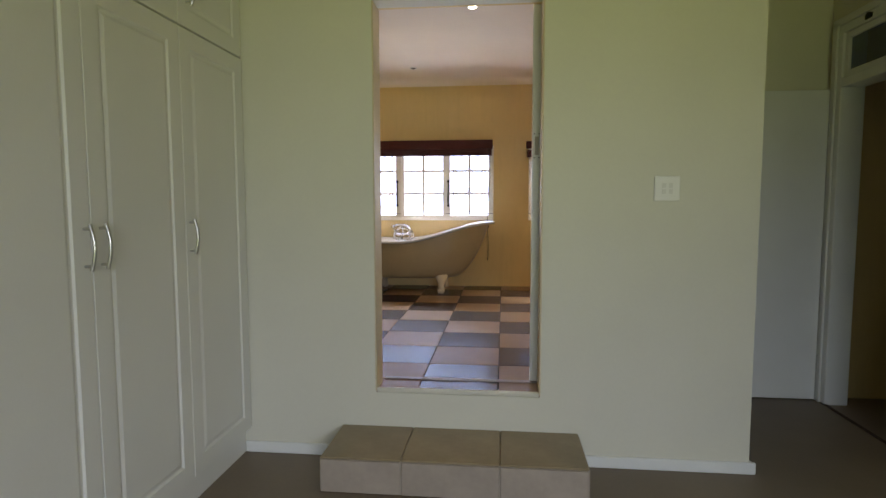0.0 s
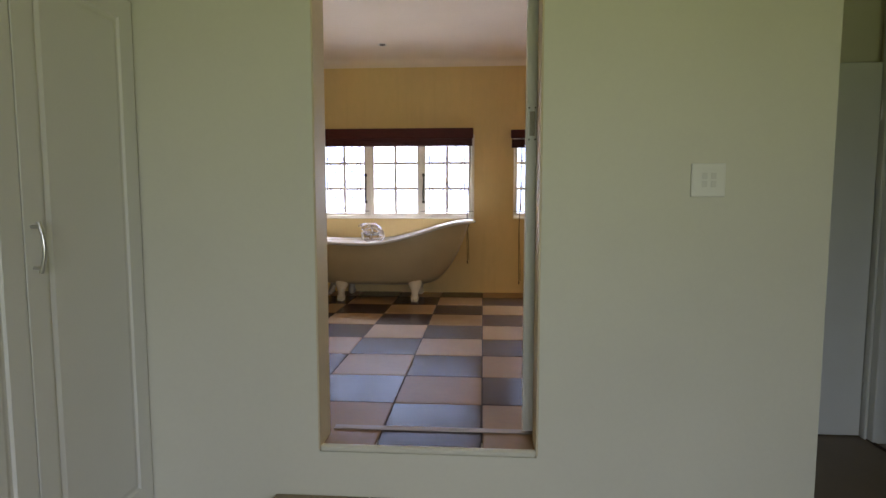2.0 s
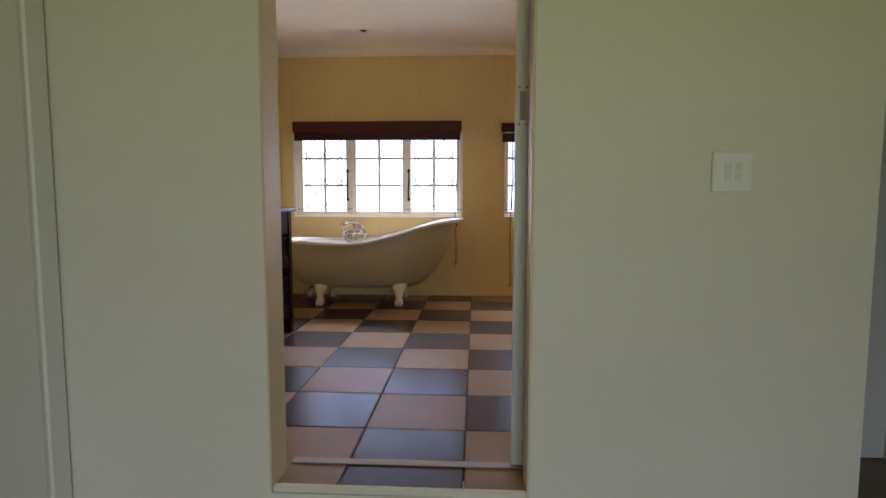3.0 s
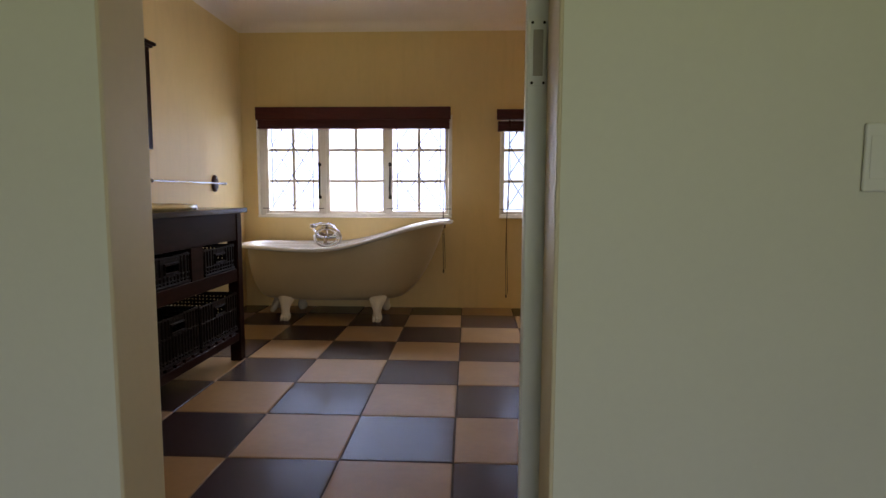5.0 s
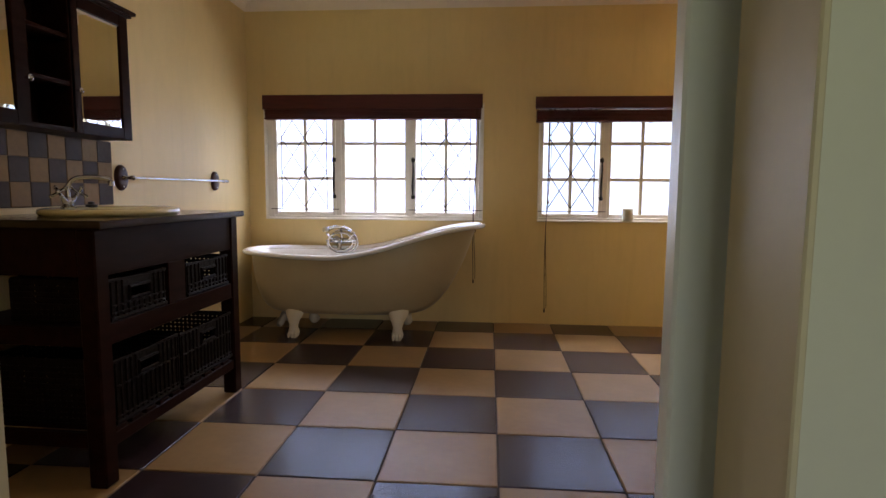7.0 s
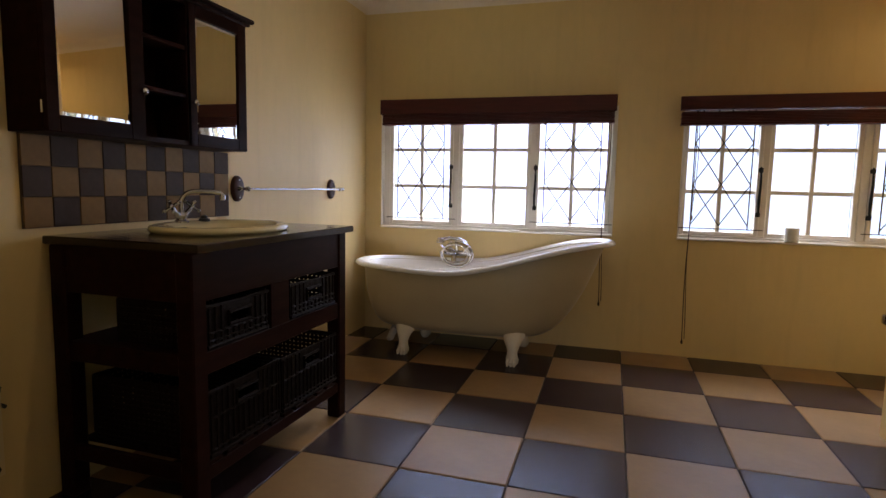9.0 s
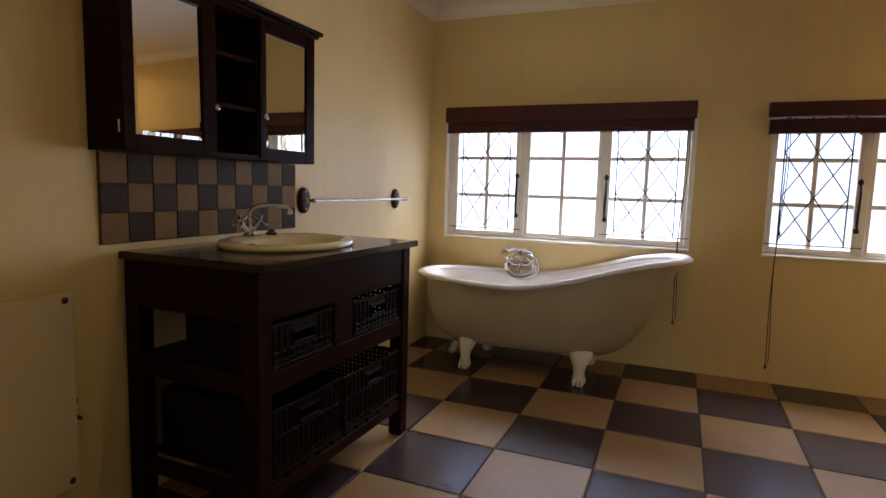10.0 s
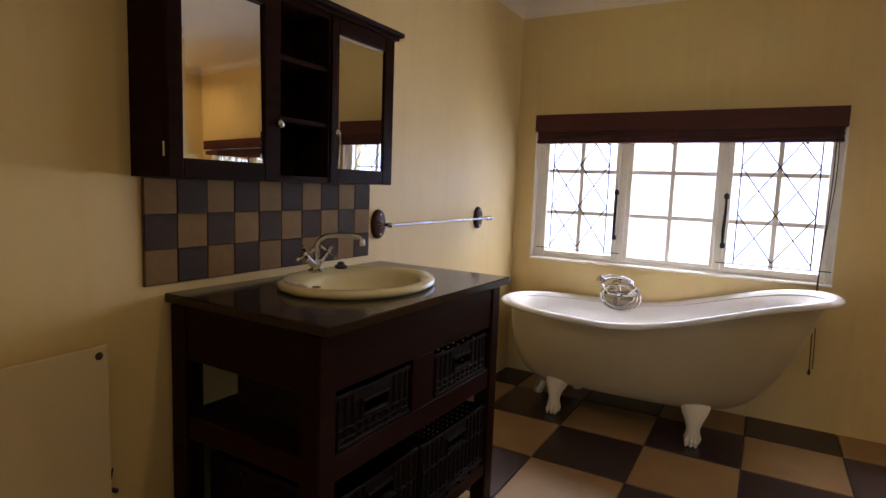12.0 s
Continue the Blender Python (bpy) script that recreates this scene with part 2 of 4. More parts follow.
WINS = ((-1.712, 1.622), (0.300, 1.540))   # left sides and widths of the two windows


def left_x(y):
    return LEFT0 - math.tan(radians(LEAN)) * (y - 1.0)


# bathroom shell
bm = bmesh.new()
loops(bm, [[(left_x(y) - 0.22, y, z) for z in (-0.4, 2.6)] + [(left_x(y), y, z) for z in (2.6, -0.4)] for y in (WALL_T, FAR)])
structure("wall_west", bm, BATH_WALL, "cream yellow painted plaster wall behind the vanity")

bm = bmesh.new()
xs = [-2.2, WINS[0][0], sum(WINS[0]), WINS[1][0], sum(WINS[1]), RIGHT + 0.2]
box(bm, xs[0], xs[-1], FAR, FAR + 0.22, -0.4, WIN_Z0)
box(bm, xs[0], xs[-1], FAR, FAR + 0.22, WIN_Z1, 2.6)
for a, b in ((0, 1), (2, 3), (4, 5)):
    box(bm, xs[a], xs[b], FAR, FAR + 0.22, WIN_Z0, WIN_Z1)
structure("wall_north", bm, BATH_WALL, "cream yellow painted wall with two windows over the bath")

bm = bmesh.new()
box(bm, RIGHT, RIGHT + 0.2, 1.11, FAR, -0.4, 2.6)
structure("wall_east", bm, BATH_WALL, "cream yellow painted wall beside the second window")

# wall between the rooms: pale on the bedroom side, yellow on the bathroom side
bm = bmesh.new()
box(bm, -2.4, JL, YS, 0.06, BED_Z - 0.04, 2.6)
box(bm, JR, 1.198, YS, 0.06, BED_Z - 0.04, 2.6)
box(bm, JL, JR, YS, 0.06, BED_Z - 0.04, -0.013)
box(bm, JL, JR, YS, 0.06, 1.92, 2.6)
structure("wall_south", bm, BED_WALL, "pale cream bedroom wall with a raised doorway to the bathroom")
bm = bmesh.new()
box(bm, -2.4, JL, 0.06, WALL_T, BED_Z - 0.04, 2.6)
box(bm, JR, 1.198, 0.06, WALL_T, BED_Z - 0.04, 2.6)
box(bm, JL, JR, 0.06, WALL_T, 1.92, 2.6)
structure("wall_south_inner", bm, BATH_WALL, "cream yellow bathroom face of the doorway wall")
for nm, x0, x1 in (("door_jamb_west", JL - 0.004, JL + 0.004), ("door_jamb_east", JR - 0.004, JR + 0.004)):
    structure(nm, cuboid(x0, x1, YS - 0.002, WALL_T + 0.002, -0.004, 1.92, 0.002), JAMB_PAINT, "beige painted reveal of the raised doorway", "door jamb")

# wall between the bathroom and the passage, and the shower's walls
bm = bmesh.new()
box(bm, 1.080, 1.198, WALL_T, 1.07, -0.4, 2.6)
box(bm, 1.080, RIGHT, 1.07 + 0.04, 1.18, -0.4, 2.6)
box(bm, 1.080, 1.25, 2.207, 2.63, -0.4, 2.6)
box(bm, 1.25, RIGHT, 2.53, 2.63, -0.4, 2.6)
box(bm, 1.080, 1.25, 1.18, 2.207, 2.10, 2.6)
structure("wall_shower", bm, BATH_WALL, "cream painted pier and walls round the shower")

bm = bmesh.new()
box(bm, -2.4, 1.15, 0.03, 1.11, CEIL, CEIL + 0.1)
box(bm, -2.4, RIGHT + 0.2, 1.11, FAR + 0.22, CEIL, CEIL + 0.1)
structure("ceiling", bm, CEILING, "white painted bathroom ceiling", "ceiling")


def cornice(name, p0, p1, inward, size=0.070):
    """A cove along the top of a wall from p0 to p1."""
    prof = [(0, 0)] + [(size * (1 - math.sin(radians(a))), -size * (1 - math.cos(radians(a)))) for a in (0, 15, 30, 45, 60, 75, 90)]
    bm = bmesh.new()
    rings = [[Vector((p[0], p[1], CEIL)) + Vector(inward) * u + Vector((0, 0, v)) for u, v in prof] for p in (p0, p1)]
    loops(bm, rings)
    return structure(name, bm, CEILING, "white coved plaster cornice", "cornice", True)


cornice("cornice_north", (-2.0, FAR), (RIGHT, FAR), (0, -1, 0))
cornice("cornice_west", (left_x(WALL_T), WALL_T), (left_x(FAR), FAR), (1, 0, 0))
cornice("cornice_south", (-1.8, WALL_T), (1.080, WALL_T), (0, 1, 0))
cornice("cornice_east", (RIGHT, 2.64), (RIGHT, FAR), (-1, 0, 0))
cornice("cornice_shower", (1.080, WALL_T), (1.080, 2.63), (-1, 0, 0))

# bathroom floor bed, under the tiles
floor_bed = bmesh.new()
box(floor_bed, -2.1, 1.15, 0.061, 1.11, -0.10, -0.0055)
box(floor_bed, -2.1, RIGHT + 0.1, 1.11, FAR + 0.1, -0.10, -0.0055)
bath_floor = structure("floor", floor_bed, GROUT, "checkered dark slate and sandstone tile floor", "floor")

# bedroom shell
structure("floor_bedroom", cuboid(-2.4, 4.6, -5.4, 1.3, BED_Z - 0.1, BED_Z), BED_FLOOR, "plain taupe bedroom floor", "floor")
structure("ceiling_bedroom", cuboid(-2.4, 4.6, -5.4, YS, 2.32, 2.42), CEILING, "white bedroom ceiling", "ceiling")
structure("ceiling_passage", cuboid(1.198, 4.6, YS, 1.107, 2.32, 2.42), CEILING, "white passage ceiling", "ceiling")
structure("wall_bedroom_west", cuboid(-2.6, -2.4, -5.4, 0.13, BED_Z, 2.6), BED_WALL, "pale cream bedroom wall behind the wardrobe")
bm = bmesh.new()
box(bm, -2.4, -0.5, -5.4, -5.2, BED_Z, 2.6)
box(bm, 2.0, 4.6, -5.4, -5.2, BED_Z, 2.6)
box(bm, -0.5, 2.0, -5.4, -5.2, 1.70, 2.6)
structure("wall_bedroom_south", bm, BED_WALL, "pale cream bedroom wall with a garden door")
bm = bmesh.new()
DY0, DY1 = 0.12, 1.01        # doorway in the passage wall
box(bm, 2.085, 2.2, -5.2, DY0, BED_Z, 2.6)
box(bm, 2.085, 2.2, DY1, 1.12, BED_Z, 2.6)
box(bm, 2.085, 2.2, DY0, DY1, 2.05, 2.6)
structure("wall_bedroom_east", bm, BED_WALL, "pale cream wall with a framed doorway")
structure("wall_passage", cuboid(1.198, 2.085, 1.107, 1.109, BED_Z, 2.6), BED_WALL, "pale cream wall behind the open door")
bm = bmesh.new()
box(bm, 2.2, 4.6, 1.12, 1.3, BED_Z, 2.6)
box(bm, 4.4, 4.6, -5.2, 1.12, BED_Z, 2.6)
structure("wall_beyond", bm, BATH_WALL, "dim yellow wall beyond the passage door")
structure("ground", cuboid(-200, 200, -200, 200, -1.5, BED_Z - 0.13), GRASS, "green lawn round the house", "ground")

# skirting
bm = bmesh.new()
for x0, x1 in ((-1.312, -0.802), (0.402, 1.225)):
    box(bm, x0, x1, YS - 0.016, YS, BED_Z, BED_Z + 0.058, 0.004)
box(bm, 1.198, 1.213, YS, 1.03, BED_Z, BED_Z + 0.058, 0.004)
structure("baseboard", bm, WHITE, "low painted skirting along the bedroom wall", "skirting")


# ---- windows ----
def wire_grille(bm, x0, x1, z0, z1, y):
    """A diamond-patterned wire guard: two uprights and two columns of crossed wires, with a rail at the foot."""
    w = (x1 - x0)
    n = 3
    h = (z1 - z0) / n
    for u in (0.10, 0.90):
        tube(bm, [(x0 + u * w, y, z0 - 0.02), (x0 + u * w, y, z1 + 0.02)], 0.0040, 6)
    for i in range(n):
        a, b = z0 + i * h, z0 + (i + 1) * h
        for u0, u1 in ((0.10, 0.50), (0.50, 0.90)):
            tube(bm, [(x0 + u0 * w, y, a), (x0 + u1 * w, y, b)], 0.0036, 6)
            tube(bm, [(x0 + u0 * w, y - 0.003, b), (x0 + u1 * w, y - 0.003, a)], 0.0036, 6)
    tube(bm, [(x0 - 0.045, y, z0 - 0.02), (x1 + 0.045, y, z0 - 0.02)], 0.0030, 6)


def window(name, x0, W, sashes, mullions, label):
    w = thing(name, pose(x0, FAR, WIN_Z0), label, "window", "bathroom windows", "structure")
    H = WIN_Z1 - WIN_Z0
    left, right = sashes[0][0] - 0.002, sashes[2][1] + 0.002
    y0, y1 = 0.045, 0.105
    bm = bmesh.new()
    box(bm, 0.0005, 0.006, -0.003, y0, 0, H)
    box(bm, W - 0.006, W - 0.0005, -0.003, y0, 0, H)
    part("reveal", bm, FRAME_WHITE, w, "white painted reveal")
    bm = bmesh.new()
    box(bm, 0.0, left, y0, y1, 0, H, 0.003)
    box(bm, right, W, y0, y1, 0, H, 0.003)
    box(bm, left, right, y0, y1, 0, 0.028, 0.004)
    box(bm, left, right, y0, y1, H - 0.04, H, 0.004)
    for c in mullions:
        box(bm, c - 0.022, c + 0.022, y0, y1, 0.028, H - 0.04, 0.004)
    part("window_frame", bm, FRAME_WHITE, w)
    part("window_sill", cuboid(0.001, W - 0.001, -0.012, y0, 0.0, 0.014, 0.004), FRAME_WHITE, w, "thin white painted sill")
    for k, (a, b) in enumerate(sashes):
        s = 0.026
        bm = bmesh.new()
        yy0, yy1 = (y0 + 0.006, y1 - 0.01) if k == 1 else (y0 - 0.008, y1 - 0.012)
        box(bm, a, a + s, yy0, yy1, 0.03, H - 0.042, 0.003)
        box(bm, b - s, b, yy0, yy1, 0.03, H - 0.042, 0.003)
        box(bm, a + s, b - s, yy0, yy1, 0.03, 0.03 + s, 0.003)
        box(bm, a + s, b - s, yy0, yy1, H - 0.042 - s, H - 0.042, 0.003)
        sash = part("sash", bm, FRAME_WHITE, w)
        g0, g1 = a + s, b - s
        zs = [0.304, 0.561]
        bm = bmesh.new()
        mid = (g0 + g1) / 2
        box(bm, mid - 0.0125, mid + 0.0125, y0 + 0.012, y1 - 0.02, 0.03 + s, H - 0.042 - s, 0.003)
        for z in zs:
            box(bm, g0, g1, y0 + 0.014, y1 - 0.022, z - 0.0125, z + 0.0125, 0.003)
        part("glazing_bar", bm, FRAME_WHITE, sash)
        edges = [0.03 + s] + zs + [H - 0.042 - s]
        for i in range(3):
            for u0, u1 in ((g0, mid), (mid, g1)):
                pane = part("pane", cuboid(u0, u1, y1 - 0.030, y1 - 0.027, edges[i], edges[i + 1]), SKY_TINTED_GLASS, sash)
                pane.visible_shadow = False
        if k != 1:
            bm = bmesh.new()
            wire_grille(bm, g0 - 0.005, g1 + 0.005, 0.095, 0.855, y0 - 0.016)
            part("wire_guard", bm, WIRE, sash, "thin dark wire guard with a diamond pattern")
            hx = (b - 0.010) if k == 0 else (a + 0.006)
            bm = bmesh.new()
            tube(bm, [(hx, y0 - 0.022, 0.16), (hx - 0.002, y0 - 0.026, 0.25), (hx + 0.002, y0 - 0.026, 0.36), (hx, y0 - 0.022, 0.46)], [0.006, 0.0085, 0.007, 0.005], 8)
            for z in (0.17, 0.44):
                box(bm, hx - 0.013, hx + 0.013, y0 - 0.022, y0 - 0.006, z - 0.014, z + 0.014, 0.004)
            part("casement_stay", bm, IRON, sash, "black iron casement stay")
    return w


window("window_1", *WINS[0], ((0.054, 0.526), (0.569, 1.069), (1.101, 1.591)), (0.5475, 1.085), "white three-light cottage pane window with wire guards above the bath")
window("window_2", *WINS[1], ((0.014, 0.464), (0.497, 0.982), (1.027, 1.508)), (0.4805, 1.0045), "white three-light cottage pane window with wire guards and a low sill")


def blind(x0, W, label, cord_x, cord_len):
    b = thing("wooden_blind", pose(x0, FAR, 1.490 if x0 < 0 else 1.468), label, "blind", "window blinds")
    drop = 0.054 if x0 < 0 else 0.075
    part("valance", cuboid(0, W, -0.081, -0.0705, drop, 0.155, 0.003), BLIND, b)
    part("head_rail", cuboid(0.006, W - 0.006, -0.070, -0.004, 0.078, 0.152, 0.003), BLIND, b)
    n = 7
    for i in range(n):
        z = 0.002 + i * 0.0088
        dx = 0.012 + 0.002 * math.sin(i * 2.1)
        part("slat", cuboid(dx, W - dx, -0.068 + 0.001 * (i % 2), -0.012, z, z + 0.0072, 0.0012), BLIND, b)
    part("bottom_rail", cuboid(0.010, W - 0.010, -0.070, -0.010, -0.016, 0.0, 0.003), BLIND, b)
    for u in (0.1, 0.28, 0.5, 0.72, 0.9):
        bm = bmesh.new()
        lathe(bm, [(0.001, -0.026), (0.006, -0.024), (0.006, -0.017), (0.002, -0.015)], (u * W, -0.04, 0), 'Z', 8)
        part("cord_button", bm, IRON, b)
    bm = bmesh.new()
    pts = []
    for i in range(15):
        f = i / 14
        pts.append((cord_x + 0.006 * math.sin(f * 7) - 0.012 * f, -0.082 + 0.004 * math.sin(f * 9), 0.07 - f * cord_len))
    tube(bm, pts, 0.0028, 6)
    tube(bm, [(p[0] + 0.008 + 0.006 * math.sin(k * 0.6), p[1] + 0.004, p[2] + 0.012) for k, p in enumerate(pts)], 0.0024, 6)
    part("pull_cord", bm, CORD, b, "dark brown hanging pull cord")
    bm = bmesh.new()
    e = pts[-1]
    lathe(bm, [(0.002, 0.012), (0.006, 0.0), (0.007, -0.014), (0.002, -0.022)], e, 'Z', 10)
    part("cord_tassel", bm, CORD, b)
    bm = bmesh.new()
    lathe(bm, [(0.002, 0.012), (0.007, 0.0), (0.008, -0.018), (0.003, -0.024)], (pts[0][0], e[1], e[2] + cord_len * (0.30 if cord_x > 1 else 0.55)), 'Z', 10)
    part("cord_tassel", bm, CORD, b)
    return b


blind(-1.690, 1.590, "dark mahogany wooden blind drawn up above the bath window", 1.545, 1.235)
blind(0.268, 1.59, "dark mahogany wooden blind drawn up above the second window", 0.100, 1.415)
bm = bmesh.new()
lathe(bm, [(0.036, 0), (0.038, 0.004), (0.038, 0.082), (0.034, 0.085), (0.032, 0.080), (0.030, 0.03)], (0, 0, 0), 'Z', 24)
solid("jar", bm, PLASTIC, "small white jar standing on the window sill", "jar", smooth=True, m=pose(0.943, FAR + 0.010, WIN_Z0 + 0.014))


# ---- bath ----
def rim_z(x):
    """Height of the bath's rim along its length: a low foot end, a dip and a high slipper end."""
    f = min(1, max(0, (x + 1.72) / 1.64))
    a, g = min(1, f / 0.40), max(0, (f - 0.40) / 0.60)
    return 0.556 - 0.012 * a * a * (3 - 2 * a) + 0.200 * g * g * (3 - 2 * g)


def bath():
    b = thing("bath", pose(0, 0, 0), "cream claw-foot slipper bath with a white enamel inside", "bath")
    cy, n = 3.262, 64
    base = 0.150

    def ring(s, inset=0.0, lift=0.0, zoff=0.0):
        xl, xr = -1.36 - 0.285 * s ** 0.15 - 0.035 * s, -0.60 + 0.36 * s ** 0.30 + 0.14 * s
        hw = 0.14 + 0.175 * s ** 0.3
        cx, hl = (xl + xr) / 2, (xr - xl) / 2 - inset
        hw -= inset
        out = []
        for i in range(n):
            a = 2 * math.pi * i / n
            c, si = math.cos(a), math.sin(a)
            e = 2 / 2.5
            x = cx + hl * math.copysign(abs(c) ** e, c)
            y = cy + hw * math.copysign(abs(si) ** e, si)
            z = base + lift + (rim_z(x) - base - lift) * s + zoff
            out.append((x, y, z))
        return out

    bm = bmesh.new()
    levels = [0.0, 0.002, 0.006, 0.014, 0.025, 0.04, 0.09, 0.16, 0.26, 0.38, 0.52, 0.66, 0.80, 0.92, 0.985]
    shell = [[(x * 0.6 - 0.40, cy + (y - cy) * 0.4, base) for x, y, z in ring(0.0)]] + [ring(s, 0.026 * max(0, (s - 0.45) / 0.55) ** 1.5) for s in levels]
    loops(bm, shell, True, False)
    part("outer_shell", bm, TUB_PAINT, b, "cream painted outside of the bath", "all")
    bm = bmesh.new()
    inner = [ring(0.985, 0.028, 0, -0.012)]
    for k in range(10):
        a = radians(-120 + k * 30)
        inner.append([(x, y, z) for x, y, z in ring(0.985, -0.016 - 0.022 * math.cos(a) * 1.0, 0, 0.016 * math.sin(a) + 0.004)])
    for s in (0.93, 0.8, 0.62, 0.45, 0.30, 0.18, 0.09, 0.03, 0.0):
        inner.append(ring(s, 0.050, 0.03))
    loops(bm, inner, False, True)
    part("enamel_inside", bm, PORCELAIN, b, "glossy white enamel rim and inside", "all")
    for fx, fy in ((-1.315, 3.065), (-0.625, 3.060), (-1.315, 3.47), (-0.625, 3.47)):
        d = -1 if fy < cy else 1
        ex = -0.012 if fx < -1 else 0.012
        bm = bmesh.new()
        prof = [(0.205, -0.050, 0.060, 0.030), (0.178, -0.028, 0.062, 0.034), (0.145, -0.004, 0.050, 0.034), (0.115, 0.012, 0.036, 0.030),
                (0.085, 0.016, 0.028, 0.026), (0.062, 0.014, 0.029, 0.028), (0.040, 0.014, 0.036, 0.036), (0.018, 0.016, 0.033, 0.034), (0.0, 0.016, 0.020, 0.020)]
        rings = []
        for z, off, wx, wy in prof:
            rings.append([(fx + ex * off * 12 * 0.3 + wx * math.cos(2 * math.pi * i / 16) * (1 + 0.10 * math.cos(6 * math.pi * i / 8)),
                           fy + d * (off + 0.0) + wy * math.sin(2 * math.pi * i / 16), z) for i in range(16)])
        loops(bm, rings)
        for t in (-1, 0, 1):
            tube(bm, [(fx + t * 0.018, fy + d * 0.040, 0.045), (fx + t * 0.021, fy + d * 0.056, 0.028), (fx + t * 0.021, fy + d * 0.060, 0.006)], [0.008, 0.011, 0.005], 8)
        part("claw_foot", bm, FOOT, b, "cream enamelled claw foot", True)
    bm = bmesh.new()
    lathe(bm, [(0.004, 0), (0.022, 0.002), (0.024, 0.008), (0.006, 0.012)], (-1.648, cy, 0.475), 'X', 16)
    part("overflow", bm, CHROME, b, "round chrome overflow", True)
    bm = bmesh.new()
    tube(bm, [(-1.44, 3.30, 0.19), (-1.46, 3.28, 0.12), (-1.47, 3.24, 0.07), (-1.46, 3.18, 0.055), (-1.43, 3.13, 0.075), (-1.41, 3.14, 0.12), (-1.43, 3.22, 0.145), (-1.47, 3.34, 0.12), (-1.5, 3.45, 0.03)], 0.020, 10)
    part("waste_pipe", bm, PIPE, b, "grey flexible waste pipe", True)


bath()


def bath_mixer():
    m = thing("bath_mixer", pose(-1.112, FAR, 0.600), "chrome wall-mounted bath mixer with a hand shower on its cradle", "tap")
    bm = bmesh.new()
    for u in (-0.07, 0.07):
        lathe(bm, [(0.030, 0.0), (0.030, -0.006), (0.018, -0.016), (0.015, -0.07)], (u, 0, 0), 'Y', 20)
    tube(bm, [(-0.09, -0.075, 0), (-0.05, -0.075, 0), (0.0, -0.075, 0), (0.05, -0.075, 0), (0.09, -0.075, 0)], [0.016, 0.018, 0.023, 0.018, 0.016], 14)
    tube(bm, [(0, -0.08, 0.0), (0, -0.12, -0.004), (0, -0.155, -0.02), (0, -0.16, -0.05)], [0.018, 0.016, 0.014, 0.016], 12)
    part("mixer_body", bm, CHROME, m, smooth=True)
    for u in (-1, 1):
        bm = bmesh.new()
        tube(bm, [(u * 0.07, -0.08, 0.012), (u * 0.075, -0.125, 0.028)], 0.011, 10)
        for k in range(4):
            a = radians(45 + 90 * k)
            tip = (u * 0.075 + 0.034 * math.cos(a), -0.13, 0.030 + 0.034 * math.sin(a))
            tube(bm, [(u * 0.075, -0.128, 0.030), tip], 0.0065, 8)
            bmesh.ops.create_uvsphere(bm, u_segments=8, v_segments=6, radius=0.0095, matrix=Matrix.Translation(tip))
        part("cross_handle", bm, CHROME, m, smooth=True)
    bm = bmesh.new()
    tube(bm, arc((0.012, -0.115, -0.005), 0.112, 120, -215, 36, 'XZ', 0.086), 0.0062, 8)
    tube(bm, arc((0.006, -0.128, -0.012), 0.103, 60, -300, 36, 'XZ', 0.074), 0.0055, 8)
    tube(bm, arc((0.000, -0.122, -0.002), 0.090, 150, -190, 36, 'XZ', 0.062), 0.0055, 8)
    part("shower_hose", bm, CHROME, m, "coiled chrome shower hose", True)
    bm = bmesh.new()
    tube(bm, [(0.075, -0.10, 0.075), (0.03, -0.105, 0.098), (-0.04, -0.11, 0.104), (-0.085, -0.12, 0.092)], [0.009, 0.010, 0.011, 0.014], 10)
    lathe(bm, [(0.010, 0.016), (0.024, 0.004), (0.030, -0.014), (0.028, -0.018)], (-0.105, -0.125, 0.088), 'Z', 18)
    tube(bm, [(0, -0.08, 0.015), (0, -0.095, 0.06), (0.0, -0.105, 0.09)], 0.009, 8)
    part("hand_shower", bm, CHROME, m, smooth=True)


bath_mixer()


# ---- vanity ----
VX0, VX1, VY0, VY1 = -1.805, -1.245, 1.134, 2.080
ASKEW = pose(-1.515, 1.600, 0, 0, 0, -1.5) @ pose(1.515, -1.600, 0)    # it stands slightly askew to the wall


